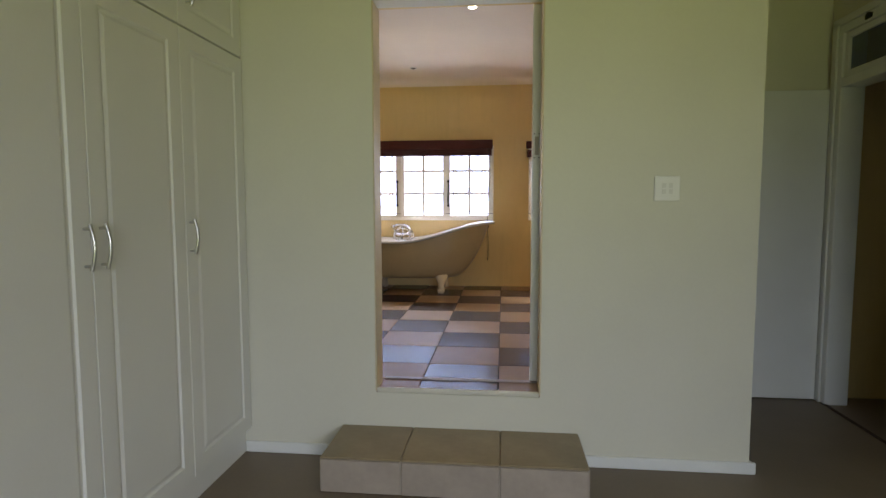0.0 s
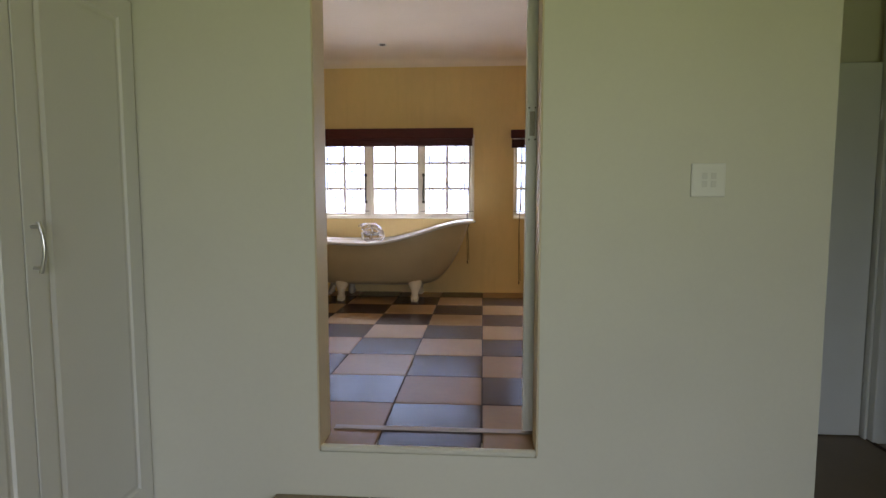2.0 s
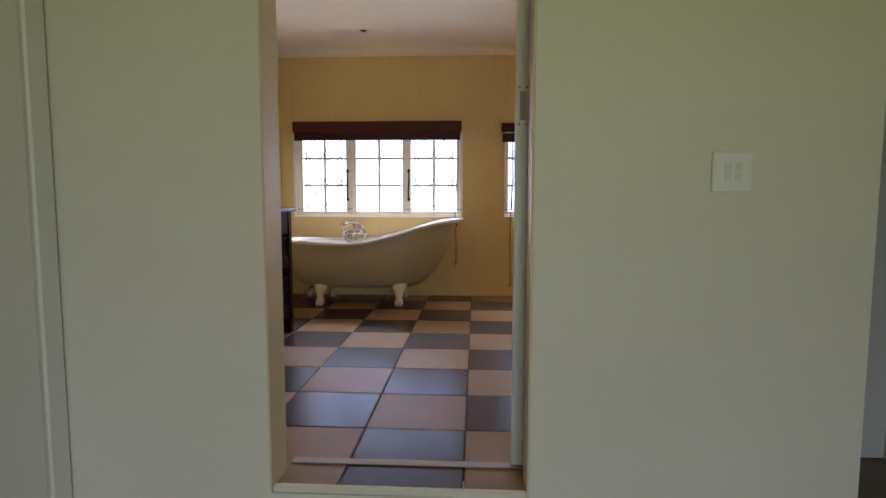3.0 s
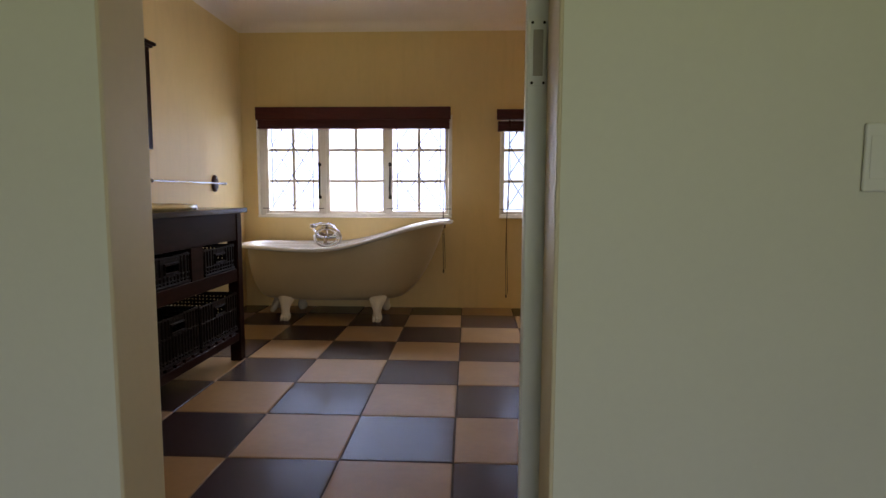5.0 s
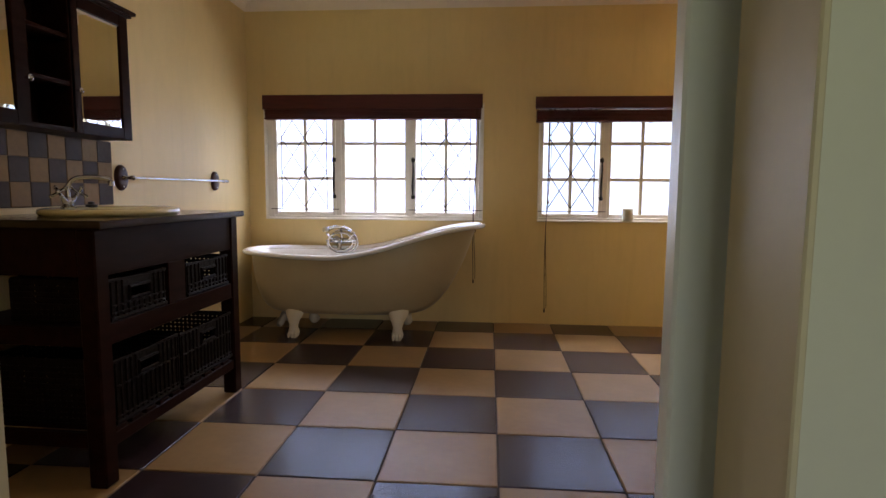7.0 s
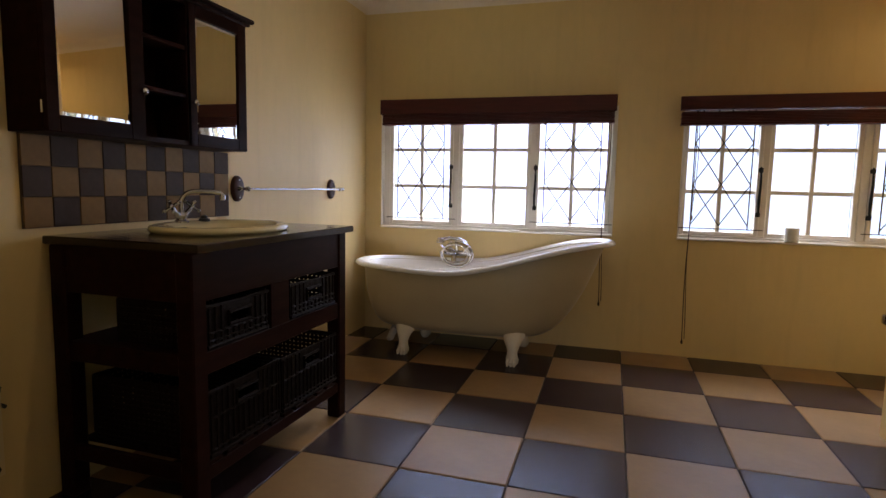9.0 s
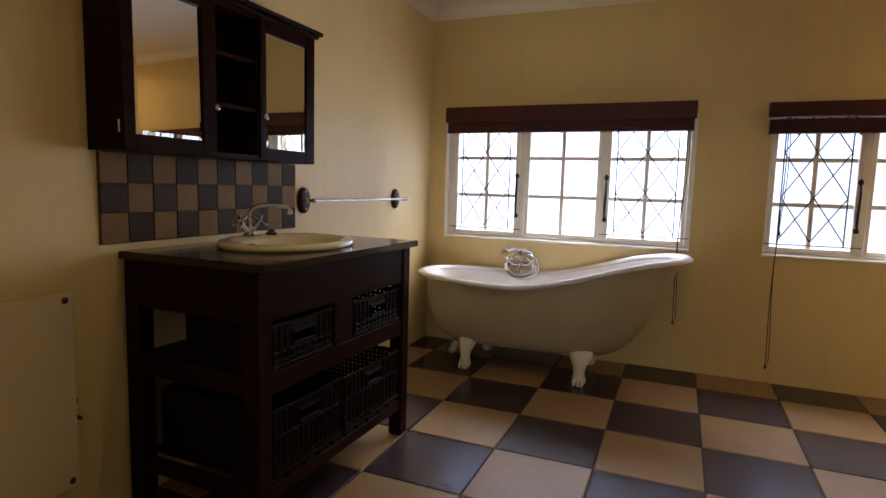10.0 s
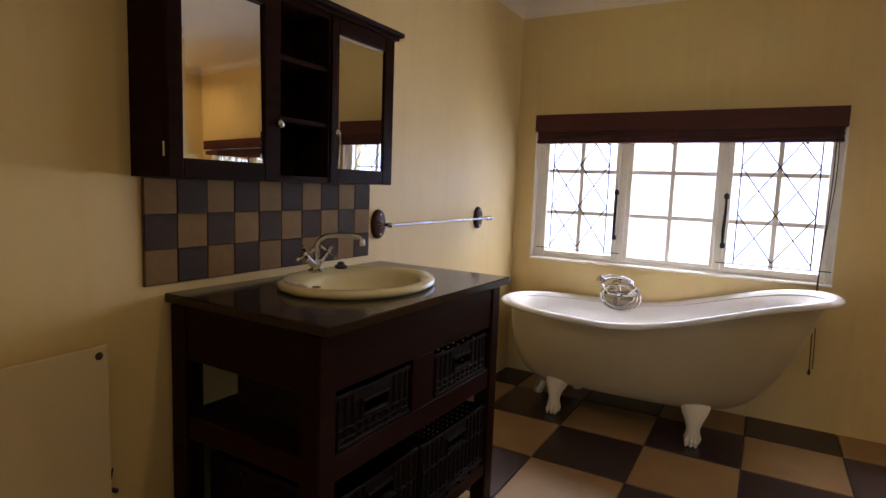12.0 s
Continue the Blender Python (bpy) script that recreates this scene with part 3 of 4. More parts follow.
def basket(name, y0, y1, z0, z1, label, behind):
    """A dark woven basket with an open top, woven see-through walls and a framed grip hole in its front."""
    x0, x1 = VX0 + behind, VX1 - 0.012
    k = thing(name, ASKEW, label, "basket", "vanity baskets")
    cz = z1 - 0.052
    cy = (y0 + y1) / 2
    part("base", cuboid(x0, x1, y0, y1, z0, z0 + 0.008), WICKER, k)

    def woven(length, place):
        """Upright stakes and level strands with small gaps; place turns (along, out, z) into a box."""
        bm = bmesh.new()
        n = max(3, int(length / 0.021))
        for i in range(n + 1):
            u = i * (length - 0.0135) / n
            box(bm, *place(u, u + 0.0135, 0.001, 0.005), z0 + 0.008, z1)
        m = max(3, int((z1 - z0) / 0.019))
        for j in range(m):
            z = z0 + 0.010 + j * (z1 - z0 - 0.0245) / (m - 1)
            box(bm, *place(0.0, length, 0.0, 0.006), z, z + 0.0135)
        return bm

    weave = "open weave of dark strands with small gaps"
    part("back", woven(y1 - y0, lambda u0, u1, d0, d1: (x0 + d0, x0 + d1, y0 + u0, y0 + u1)), WICKER, k, weave)
    part("side", woven(x1 - x0 - 0.016, lambda u0, u1, d0, d1: (x0 + 0.008 + u0, x0 + 0.008 + u1, y0 + d0, y0 + d1)), WICKER, k, weave)
    part("side", woven(x1 - x0 - 0.016, lambda u0, u1, d0, d1: (x0 + 0.008 + u0, x0 + 0.008 + u1, y1 - d1, y1 - d0)), WICKER, k, weave)
    bm = bmesh.new()
    hw, hh = 0.055, 0.020
    box(bm, x1 - 0.008, x1 - 0.002, y0 + 0.008, cy - hw, z0 + 0.008, z1)
    box(bm, x1 - 0.008, x1 - 0.002, cy + hw, y1 - 0.008, z0 + 0.008, z1)
    box(bm, x1 - 0.008, x1 - 0.002, cy - hw, cy + hw, z0 + 0.008, cz - hh)
    box(bm, x1 - 0.008, x1 - 0.002, cy - hw, cy + hw, cz + hh, z1)
    part("basket_front", bm, WICKER, k)
    stakes = max(6, int((y1 - y0) / 0.027))
    for i in range(stakes):
        y = y0 + 0.016 + i * (y1 - y0 - 0.032) / (stakes - 1)
        top = z1 if abs(y - cy) > hw + 0.006 else cz - hh - 0.006
        bm = bmesh.new()
        tube(bm, [(x1 - 0.001 + 0.0012 * (j % 2), y, z0 + 0.006 + j * (top - z0 - 0.010) / 9) for j in range(10)], 0.0050, 6)
        part("stake", bm, WICKER, k)
    for z in (z0 + 0.030, cz - hh - 0.012):
        bm = bmesh.new()
        tube(bm, [(x1 + 0.002 + 0.0018 * math.sin(j * 2.1), y0 + 0.010 + j * (y1 - y0 - 0.020) / 24, z + 0.002 * math.cos(j * 2.1)) for j in range(25)], 0.0042, 6)
        part("strand", bm, WICKER, k)
    bm = bmesh.new()
    tube(bm, [(x1 - 0.002, y0 + 0.006, z1), (x1 - 0.002, y1 - 0.006, z1), (x0 + 0.006, y1 - 0.006, z1), (x0 + 0.006, y0 + 0.006, z1)], 0.008, 8, True)
    tube(bm, [(x1, y0 + 0.006, z0 + 0.012), (x1, y1 - 0.006, z0 + 0.012)], 0.008, 8)
    part("rim", bm, WICKER, k)
    bm = bmesh.new()
    tube(bm, [(x1 + 0.002, cy - hw, cz - hh), (x1 + 0.002, cy + hw, cz - hh), (x1 + 0.002, cy + hw, cz + hh), (x1 + 0.002, cy - hw, cz + hh)], 0.0065, 8, True)
    part("grip_frame", bm, WICKER, k)
    return k


def vanity():
    v = thing("vanity_unit", ASKEW, "dark stained wooden vanity stand with open basket shelves", "vanity")
    L = 0.062
    for lx in (VX0, VX1 - L):
        for ly in (VY0, VY1 - L):
            part("leg", cuboid(lx, lx + L, ly, ly + L, 0, 0.8405, 0.005), DARK_WOOD, v)
    a, b = VY0 + L, VY1 - L
    m0, m1 = 1.526, 1.640
    part("apron", cuboid(VX1 - 0.030, VX1 - 0.006, a, b, 0.690, 0.8405, 0.002), DARK_WOOD, v)
    part("rear_apron", cuboid(VX0 + 0.006, VX0 + 0.03, a, b, 0.690, 0.8405, 0.002), DARK_WOOD, v)
    for ly in (VY0 + 0.008, VY1 - 0.032):
        part("side_apron", cuboid(VX0 + L, VX1 - L, ly, ly + 0.024, 0.690, 0.8405, 0.002), DARK_WOOD, v)
        part("side_rail", cuboid(VX0 + L, VX1 - L, ly, ly + 0.024, 0.465, 0.530, 0.002), DARK_WOOD, v)
        part("side_stretcher", cuboid(VX0 + L, VX1 - L, ly, ly + 0.024, 0.130, 0.180, 0.002), DARK_WOOD, v)
    part("divider", cuboid(VX1 - 0.030, VX1 - 0.006, m0, m1, 0.530, 0.690, 0.002), DARK_WOOD, v)
    part("middle_rail", cuboid(VX1 - 0.030, VX1 - 0.006, a, b, 0.462, 0.530, 0.002), DARK_WOOD, v)
    part("middle_shelf", cuboid(VX0 + 0.03, VX1 - 0.030, VY0 + 0.032, VY1 - 0.032, 0.512, 0.528), DARK_WOOD, v)
    part("lower_rail", cuboid(VX1 - 0.030, VX1 - 0.006, a, b, 0.122, 0.165, 0.002), DARK_WOOD, v)
    y = a + 0.006
    while y < b - 0.04:
        part("shelf_slat", cuboid(VX0 + 0.03, VX1 - 0.008, y, y + 0.058, 0.165, 0.179, 0.002), DARK_WOOD, v)
        y += 0.080
    small, tall = "small dark wicker basket on the upper vanity shelf", "tall dark wicker basket on the slatted lower shelf"
    basket("wicker_basket", a + 0.003, m0 - 0.008, 0.529, 0.668, small, 0.20)
    basket("wicker_basket", m1 + 0.008, b - 0.020, 0.529, 0.664, small, 0.20)
    basket("wicker_basket", a + 0.004, 1.578, 0.180, 0.398, tall, 0.08)
    basket("wicker_basket", 1.590, b - 0.006, 0.180, 0.392, tall, 0.08)


vanity()


def counter():
    """The counter board with an oval hole for the basin."""
    cx, cy, x0, x1, y0, y1, z0, z1 = -1.515, 1.600, -1.818, -1.216, 1.128, 2.094, 0.8415, 0.868
    angles = sorted([2 * math.pi * i / 60 for i in range(60)] + [math.atan2(y - cy, x - cx) % (2 * math.pi) for x in (x0, x1) for y in (y0, y1)])

    def outer(z, inset):
        ring = []
        for a in angles:
            c, si = math.cos(a), math.sin(a)
            k = min(((x1 - cx) if c > 0 else (x0 - cx)) / c if abs(c) > 1e-6 else 9, ((y1 - cy) if si > 0 else (y0 - cy)) / si if abs(si) > 1e-6 else 9)
            x, y = cx + k * c, cy + k * si
            ring.append((min(max(x, x0 + inset), x1 - inset), min(max(y, y0 + inset), y1 - inset), z))
        return ring

    def hole(z):
        return [(cx + 0.205 * math.cos(a), cy + 0.258 * math.sin(a), z) for a in angles]

    bm = bmesh.new()
    rings = [hole(z0), outer(z0, 0.003), outer(z0 + 0.003, 0), outer(z1 - 0.003, 0), outer(z1, 0.003), hole(z1), hole(z0)]
    loops(bm, rings, False, False)
    bmesh.ops.remove_doubles(bm, verts=bm.verts[:], dist=1e-5)
    solid("countertop", bm, COUNTER, "dark stained wooden counter top on the vanity", "countertop", smooth=True, m=ASKEW)


counter()


def basin():
    b = thing("basin", pose(-1.515, 1.600, 0.869), "ivory oval drop-in wash basin set in the dark counter", "basin")
    n = 56

    def ring(rx, ry, z, ox=0.0):
        return [(ox + rx * math.cos(2 * math.pi * i / n), ry * math.sin(2 * math.pi * i / n), z) for i in range(n)]

    bm = bmesh.new()
    loops(bm, [ring(0.218, 0.272, 0.0), ring(0.226, 0.280, 0.006), ring(0.227, 0.281, 0.014), ring(0.220, 0.274, 0.023), ring(0.206, 0.260, 0.025), ring(0.194, 0.248, 0.021),
               ring(0.160, 0.226, 0.016, 0.018), ring(0.148, 0.214, 0.006, 0.022), ring(0.138, 0.202, -0.010, 0.024), ring(0.12, 0.18, -0.045, 0.026), ring(0.085, 0.13, -0.085, 0.028), ring(0.03, 0.04, -0.10, 0.03)], False, True)
    part("bowl", bm, BASIN, b, smooth="all")
    bm = bmesh.new()
    lathe(bm, [(0.003, 0.0), (0.013, 0.001), (0.013, 0.004), (0.008, 0.005), (0.007, 0.001)], (0.010, -0.214, 0.0175), 'Z', 14)
    ringlet = part("overflow", bm, CHROME, b, "small chrome overflow ring round a black disc for its hole", True)
    # No hole is cut: a black disc gives its darkness by colour.
    bm = bmesh.new()
    lathe(bm, [(0.001, 0.0), (0.0085, 0.001), (0.0085, 0.0052), (0.001, 0.0055)], (0.010, -0.214, 0.0175), 'Z', 14)
    part("overflow_black_disc", bm, RUBBER, ringlet, "black disc for the darkness of the hole", True)
    t = thing("basin_tap", pose(-1.702, 1.600, 0.889), "chrome swan-neck basin mixer with cross handles", "tap")
    bm = bmesh.new()
    lathe(bm, [(0.027, 0.0), (0.027, 0.006), (0.018, 0.012), (0.017, 0.022), (0.020, 0.030), (0.016, 0.040), (0.010, 0.046)], (0, 0, 0), 'Z', 20)
    part("tap_body", bm, CHROME, t, smooth=True)
    bm = bmesh.new()
    pts = [(0.0, 0.0, 0.03), (0.0, 0.0, 0.076)] + [(0.045 - 0.045 * math.cos(radians(a)), 0, 0.076 + 0.045 * math.sin(radians(a))) for a in (18, 36, 54, 72, 88)] + [(0.075, 0, 0.123), (0.115, 0, 0.122), (0.143, 0, 0.117), (0.149, 0, 0.108)]
    tube(bm, pts, [0.010, 0.0095] + [0.009] * (len(pts) - 2), 10)
    lathe(bm, [(0.010, 0.010), (0.0125, 0.004), (0.0125, -0.012), (0.009, -0.014)], (0.150, 0, 0.102), 'Z', 14)
    spout = part("spout", bm, CHROME, t, smooth=True)
    spout.matrix_basis = pose(0, 0, 0, 0, 0, 42)
    for s in (-1, 1):
        bm = bmesh.new()
        end = Vector((0.004, s * 0.050, 0.060))
        tube(bm, [(0, s * 0.006, 0.018), (0.002, s * 0.026, 0.037), (0.003, s * 0.036, 0.046), end], [0.013, 0.011, 0.007, 0.0075], 12)
        d = Vector((0, s * 0.8, 0.6)).normalized()
        u = Vector((1, 0, 0))
        w = d.cross(u)
        for k in range(4):
            a = radians(45 + 90 * k)
            tip = end + (u * math.cos(a) + w * math.sin(a)) * 0.030 + d * 0.006
            tube(bm, [end + d * 0.004, tip], 0.0055, 8)
            bmesh.ops.create_uvsphere(bm, u_segments=8, v_segments=6, radius=0.008, matrix=Matrix.Translation(tip))
        bmesh.ops.create_uvsphere(bm, u_segments=10, v_segments=8, radius=0.010, matrix=Matrix.Translation(end + d * 0.008))
        part("cross_handle", bm, CHROME, t, smooth=True)
    p = thing("basin_plug", pose(-1.690, 1.715, 0.889), "black rubber basin plug lying on the basin rim", "plug")
    bm = bmesh.new()
    lathe(bm, [(0.021, 0.0), (0.023, 0.003), (0.021, 0.011), (0.013, 0.014), (0.012, 0.022), (0.004, 0.025)], (0, 0, 0), 'Z', 16)
    part("plug_body", bm, RUBBER, p, smooth=True)


basin()

# ---- splashback ----
splash = structure("splashback", cuboid(0.0015, 0.006, 0.076, 1.050, 0.892, 1.1855), GROUT_TAN, "three rows of small checkered tiles above the vanity", "splashback")
splash.matrix_world = LW


# ---- mirror cabinet ----
def cabinet():
    c = thing("mirror_cabinet", LW @ pose(0.002, 0.050, 1.186), "dark wooden wall cabinet with two mirror doors and open shelves", "cabinet")
    D, W, H = 0.158, 0.938, 0.540
    for y in (0.0, 0.338, 0.572, W - 0.018):
        part("upright", cuboid(0.006, D - 0.020 if y in (0.0, W - 0.018) else D, y, y + 0.018, 0.0, H, 0.002), DARK_WOOD, c)
    for z in (0.0, H - 0.018):
        part("board", cuboid(0.006, D - 0.021, 0.018, 0.338, z, z + 0.018), DARK_WOOD, c)
        part("board", cuboid(0.006, D - 0.002, 0.356, 0.572, z, z + 0.018), DARK_WOOD, c)
        part("board", cuboid(0.006, D - 0.021, 0.590, W - 0.018, z, z + 0.018), DARK_WOOD, c)
    part("back_panel", cuboid(0, 0.006, 0.0, W, 0.0, H), DARK_WOOD, c)
    for z in (0.178, 0.356):
        part("shelf", cuboid(0.006, D - 0.006, 0.356, 0.572, z, z + 0.016, 0.002), DARK_WOOD, c)
    bm = bmesh.new()
    box(bm, 0, D + 0.014, -0.014, W + 0.014, H, H + 0.012, 0.003)
    box(bm, 0, D + 0.028, -0.028, W + 0.028, H + 0.012, H + 0.030, 0.006, 2)
    part("cornice", bm, DARK_WOOD, c)
    for y0, y1, knob, s0 in ((0.0, 0.354, 0.336, 0.040), (0.574, W, 0.596, 0.050)):
        bm = bmesh.new()
        s = 0.058
        box(bm, D - 0.019, D, y0, y0 + s0, 0, H, 0.002)
        box(bm, D - 0.019, D, y1 - s, y1, 0, H, 0.002)
        box(bm, D - 0.019, D, y0 + s0, y1 - s, 0, 0.050, 0.002)
        box(bm, D - 0.019, D, y0 + s0, y1 - s, H - 0.050, H, 0.002)
        d = part("door", bm, DARK_WOOD, c, "dark framed mirror door standing slightly ajar" if y0 == 0 else "dark framed mirror door")
        if y0 == 0:
            d.matrix_basis = pose(D - 0.019, 0, 0, 0, 0, -1.7) @ pose(0.019 - D, 0, 0)
        bm = bmesh.new()
        yy0, yy1, zz0, zz1, e = y0 + s0, y1 - s, 0.050, H - 0.050, 0.012
        lo, hi = D - 0.0066, D - 0.0058
        o = [(lo, yy0, zz0), (lo, yy1, zz0), (lo, yy1, zz1), (lo, yy0, zz1)]
        i = [(hi, yy0 + e, zz0 + e), (hi, yy1 - e, zz0 + e), (hi, yy1 - e, zz1 - e), (hi, yy0 + e, zz1 - e)]
        back = [(lo - 0.003, y, z) for _, y, z in o]
        loops(bm, [back, o, i])
        glass = part("mirror", bm, MIRROR, d, "bevelled mirror glass")
        if y0 == 0:
            glass.matrix_basis = pose(D - 0.007, 0, 0.05, 0, -0.75, 0) @ pose(0.007 - D, 0, -0.05)
        bm = bmesh.new()
        lathe(bm, [(0.004, 0.0), (0.005, 0.010), (0.011, 0.016), (0.012, 0.022), (0.007, 0.027), (0.001, 0.028)], (D, knob, 0.165), 'X', 16)
        part("knob", bm, CHROME, d, "small chrome knob", True)
    for z in (0.07, 0.46):
        bm = bmesh.new()
        tube(bm, [(D - 0.018, -0.002, z - 0.018), (D - 0.018, -0.002, z + 0.018)], 0.0035, 8)
        part("hinge", bm, CHROME, c)


cabinet()


# ---- towel rail ----
def rail():
    r = thing("towel_rail", LW @ pose(0, 1.118, 1.020), "chrome towel rail on two dark wooden wall roses", "towel rail")
    for y in (0.0, 0.948):
        bm = bmesh.new()
        n = 28
        rings = []
        for x, k in ((0.0, 1.0), (0.010, 1.0), (0.016, 0.93), (0.020, 0.80), (0.021, 0.2)):
            rings.append([(x, y + 0.044 * k * math.cos(2 * math.pi * i / n), 0.062 * k * math.sin(2 * math.pi * i / n)) for i in range(n)])
        loops(bm, rings)
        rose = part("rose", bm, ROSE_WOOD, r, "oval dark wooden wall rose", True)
        bm = bmesh.new()
        lathe(bm, [(0.014, 0.020), (0.012, 0.026), (0.007, 0.032), (0.007, 0.052), (0.011, 0.058), (0.011, 0.066)], (0, y, 0), 'X', 14)
        bmesh.ops.create_uvsphere(bm, u_segments=12, v_segments=10, radius=0.013, matrix=Matrix.Translation((0.068, y, 0)))
        part("bracket", bm, CHROME, rose, "", True)
        for z in (-0.042, 0.042):
            bm = bmesh.new()
            lathe(bm, [(0.003, 0.019), (0.004, 0.0215), (0.001, 0.0225)], (0, y, z), 'X', 8)
            part("screw", bm, STEEL, rose)
    bm = bmesh.new()
    tube(bm, [(0.068, -0.004, 0), (0.068, 0.985, 0.0)], 0.0065, 12)
    lathe(bm, [(0.006, 0.98), (0.011, 0.984), (0.011, 0.994), (0.004, 0.998)], (0.068, 0, 0), 'Y', 14)
    part("bar", bm, CHROME, r, smooth=True)


rail()


# ---- panel heater ----
def heater():
    h = thing("panel_heater", LW @ pose(0.0, -0.637, 0.163), "flat cream panel heater screwed to the wall", "heater")
    bm = bmesh.new()
    n = 12
    rings = []
    for i in range(n + 1):
        f = i / n
        bow = 0.010 * math.sin(math.pi * f)
        rings.append([(0.016 + bow, 0.60 * f, 0.0), (0.028 + bow, 0.60 * f, 0.0), (0.028 + bow, 0.60 * f, 0.60), (0.016 + bow, 0.60 * f, 0.60)])
    loops(bm, rings)
    part("board", bm, BOARD, h)
    for y, z in ((0.03, 0.578), (0.578, 0.578), (0.03, 0.022), (0.578, 0.022)):
        bm = bmesh.new()
        tube(bm, [(0.0, y, z), (0.027, y, z)], 0.006, 8)
        lathe(bm, [(0.009, 0.027), (0.010, 0.030), (0.006, 0.033), (0.001, 0.034)], (0, y, z), 'X', 14)
        part("screw", bm, CORD, h, "dark screw with a spacer", True)
    bm = bmesh.new()
    tube(bm, [(0.010, 0.590, 0.215), (0.012, 0.608, 0.210), (0.014, 0.622, 0.200)], 0.006, 8)
    tube(bm, [(0.010, 0.600, 0.21), (0.006, 0.612, 0.24), (0.004, 0.618, 0.262)], 0.0025, 6)
    part("cable_stub", bm, RUBBER, h)


heater()


# ---- ceiling spots ----
def spot(x, y, lit):
    s = thing("ceiling_spot", pose(x, y, CEIL), "small recessed ceiling spotlight, switched on" if lit else "small recessed ceiling spotlight with a dim lamp", "ceiling light", "ceiling spots")
    bm = bmesh.new()
    lathe(bm, [(0.026, -0.002), (0.029, -0.005), (0.037, -0.005), (0.040, 0.0)], (0, 0, 0), 'Z', 24)
    part("bezel", bm, STEEL, s, smooth=True)
    bm = bmesh.new()
    lathe(bm, [(0.002, -0.0075), (0.020, -0.007), (0.0262, -0.004), (0.0262, -0.001)], (0, 0, 0), 'Z', 20)
    part("bulb", bm, BULB if lit else IRON, s, smooth=True)


for sx, sy, lit in SPOTS:
    spot(sx, sy, lit > 0)


# ---- shower front ----
def shower():
    s = thing("shower_screen", pose(1.20, 1.192, 0.0), "white framed glass shower screen in a dark tiled opening", "shower screen")
    H, W = 2.10, 1.003
    bm = bmesh.new()
    for y0, y1 in ((0.0, 0.045), (W - 0.045, W)):
        box(bm, 0, 0.045, y0, y1, 0.075, H, 0.004)
    box(bm, 0, 0.045, 0.045, W - 0.045, 0.075, 0.125, 0.004)
    box(bm, 0, 0.045, 0.045, W - 0.045, H - 0.045, H, 0.004)
    part("screen_frame", bm, WHITE, s)
    bm = bmesh.new()
    a, b = 0.50, W - 0.050
    for y0, y1 in ((a, a + 0.032), (b - 0.032, b)):
        box(bm, -0.012, 0.018, y0, y1, 0.13, H - 0.05, 0.004)
    box(bm, -0.012, 0.018, a + 0.032, b - 0.032, 0.13, 0.165, 0.004)
    box(bm, -0.012, 0.018, a + 0.032, b - 0.032, H - 0.085, H - 0.05, 0.004)
    d = part("door", bm, WHITE, s)
    part("pane", cuboid(0.0, 0.005, a + 0.032, b - 0.032, 0.165, H - 0.085), SKY_TINTED_GLASS, d).visible_shadow = False
    part("pane", cuboid(0.025, 0.030, 0.045, a, 0.125, H - 0.045), SKY_TINTED_GLASS, s).visible_shadow = False


shower()


def towel_ring():
    r = thing("towel_ring", pose(1.080, 2.455, 1.650), "chrome towel ring on a dark wooden oval rose", "towel ring")
    bm = bmesh.new()
    n = 28
    loops(bm, [[(-x, 0.042 * k * math.cos(2 * math.pi * i / n), 0.062 * k * math.sin(2 * math.pi * i / n)) for i in range(n)] for x, k in ((0.0, 1.0), (0.010, 1.0), (0.016, 0.93), (0.020, 0.8), (0.021, 0.2))])
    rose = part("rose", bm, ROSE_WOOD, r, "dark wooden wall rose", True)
    bm = bmesh.new()
    lathe(bm, [(0.012, -0.020), (0.008, -0.030), (0.008, -0.050), (0.013, -0.056), (0.012, -0.066), (0.004, -0.07)], (0, 0, 0), 'X', 14)
    part("bracket", bm, CHROME, rose, "", True)
    bm = bmesh.new()
    tube(bm, arc((-0.055, 0.0, -0.070), 0.070, 0, 350, 36, 'YZ'), 0.0045, 8, True)
    part("ring", bm, CHROME, r, "thin chrome ring", True)


towel_ring()


def roll_holder():
    r = thing("paper_holder", pose(1.15, 2.631, 0.515), "chrome toilet paper holder on the side of the pier", "paper holder")
    bm = bmesh.new()
    lathe(bm, [(0.026, 0.0), (0.026, 0.006), (0.010, 0.014), (0.008, 0.07)], (0, 0, 0), 'Y', 16)
    tube(bm, [(0, 0.068, 0), (-0.03, 0.085, 0), (-0.055, 0.085, -0.01)], 0.007, 8)
    lathe(bm, [(0.02, 0.02), (0.024, 0.01), (0.022, -0.02), (0.004, -0.03)], (-0.05, 0.085, -0.01), 'Z', 14)
    part("holder_arm", bm, CHROME, r, smooth=True)


roll_holder()

# ---- sliding door in the opening ----


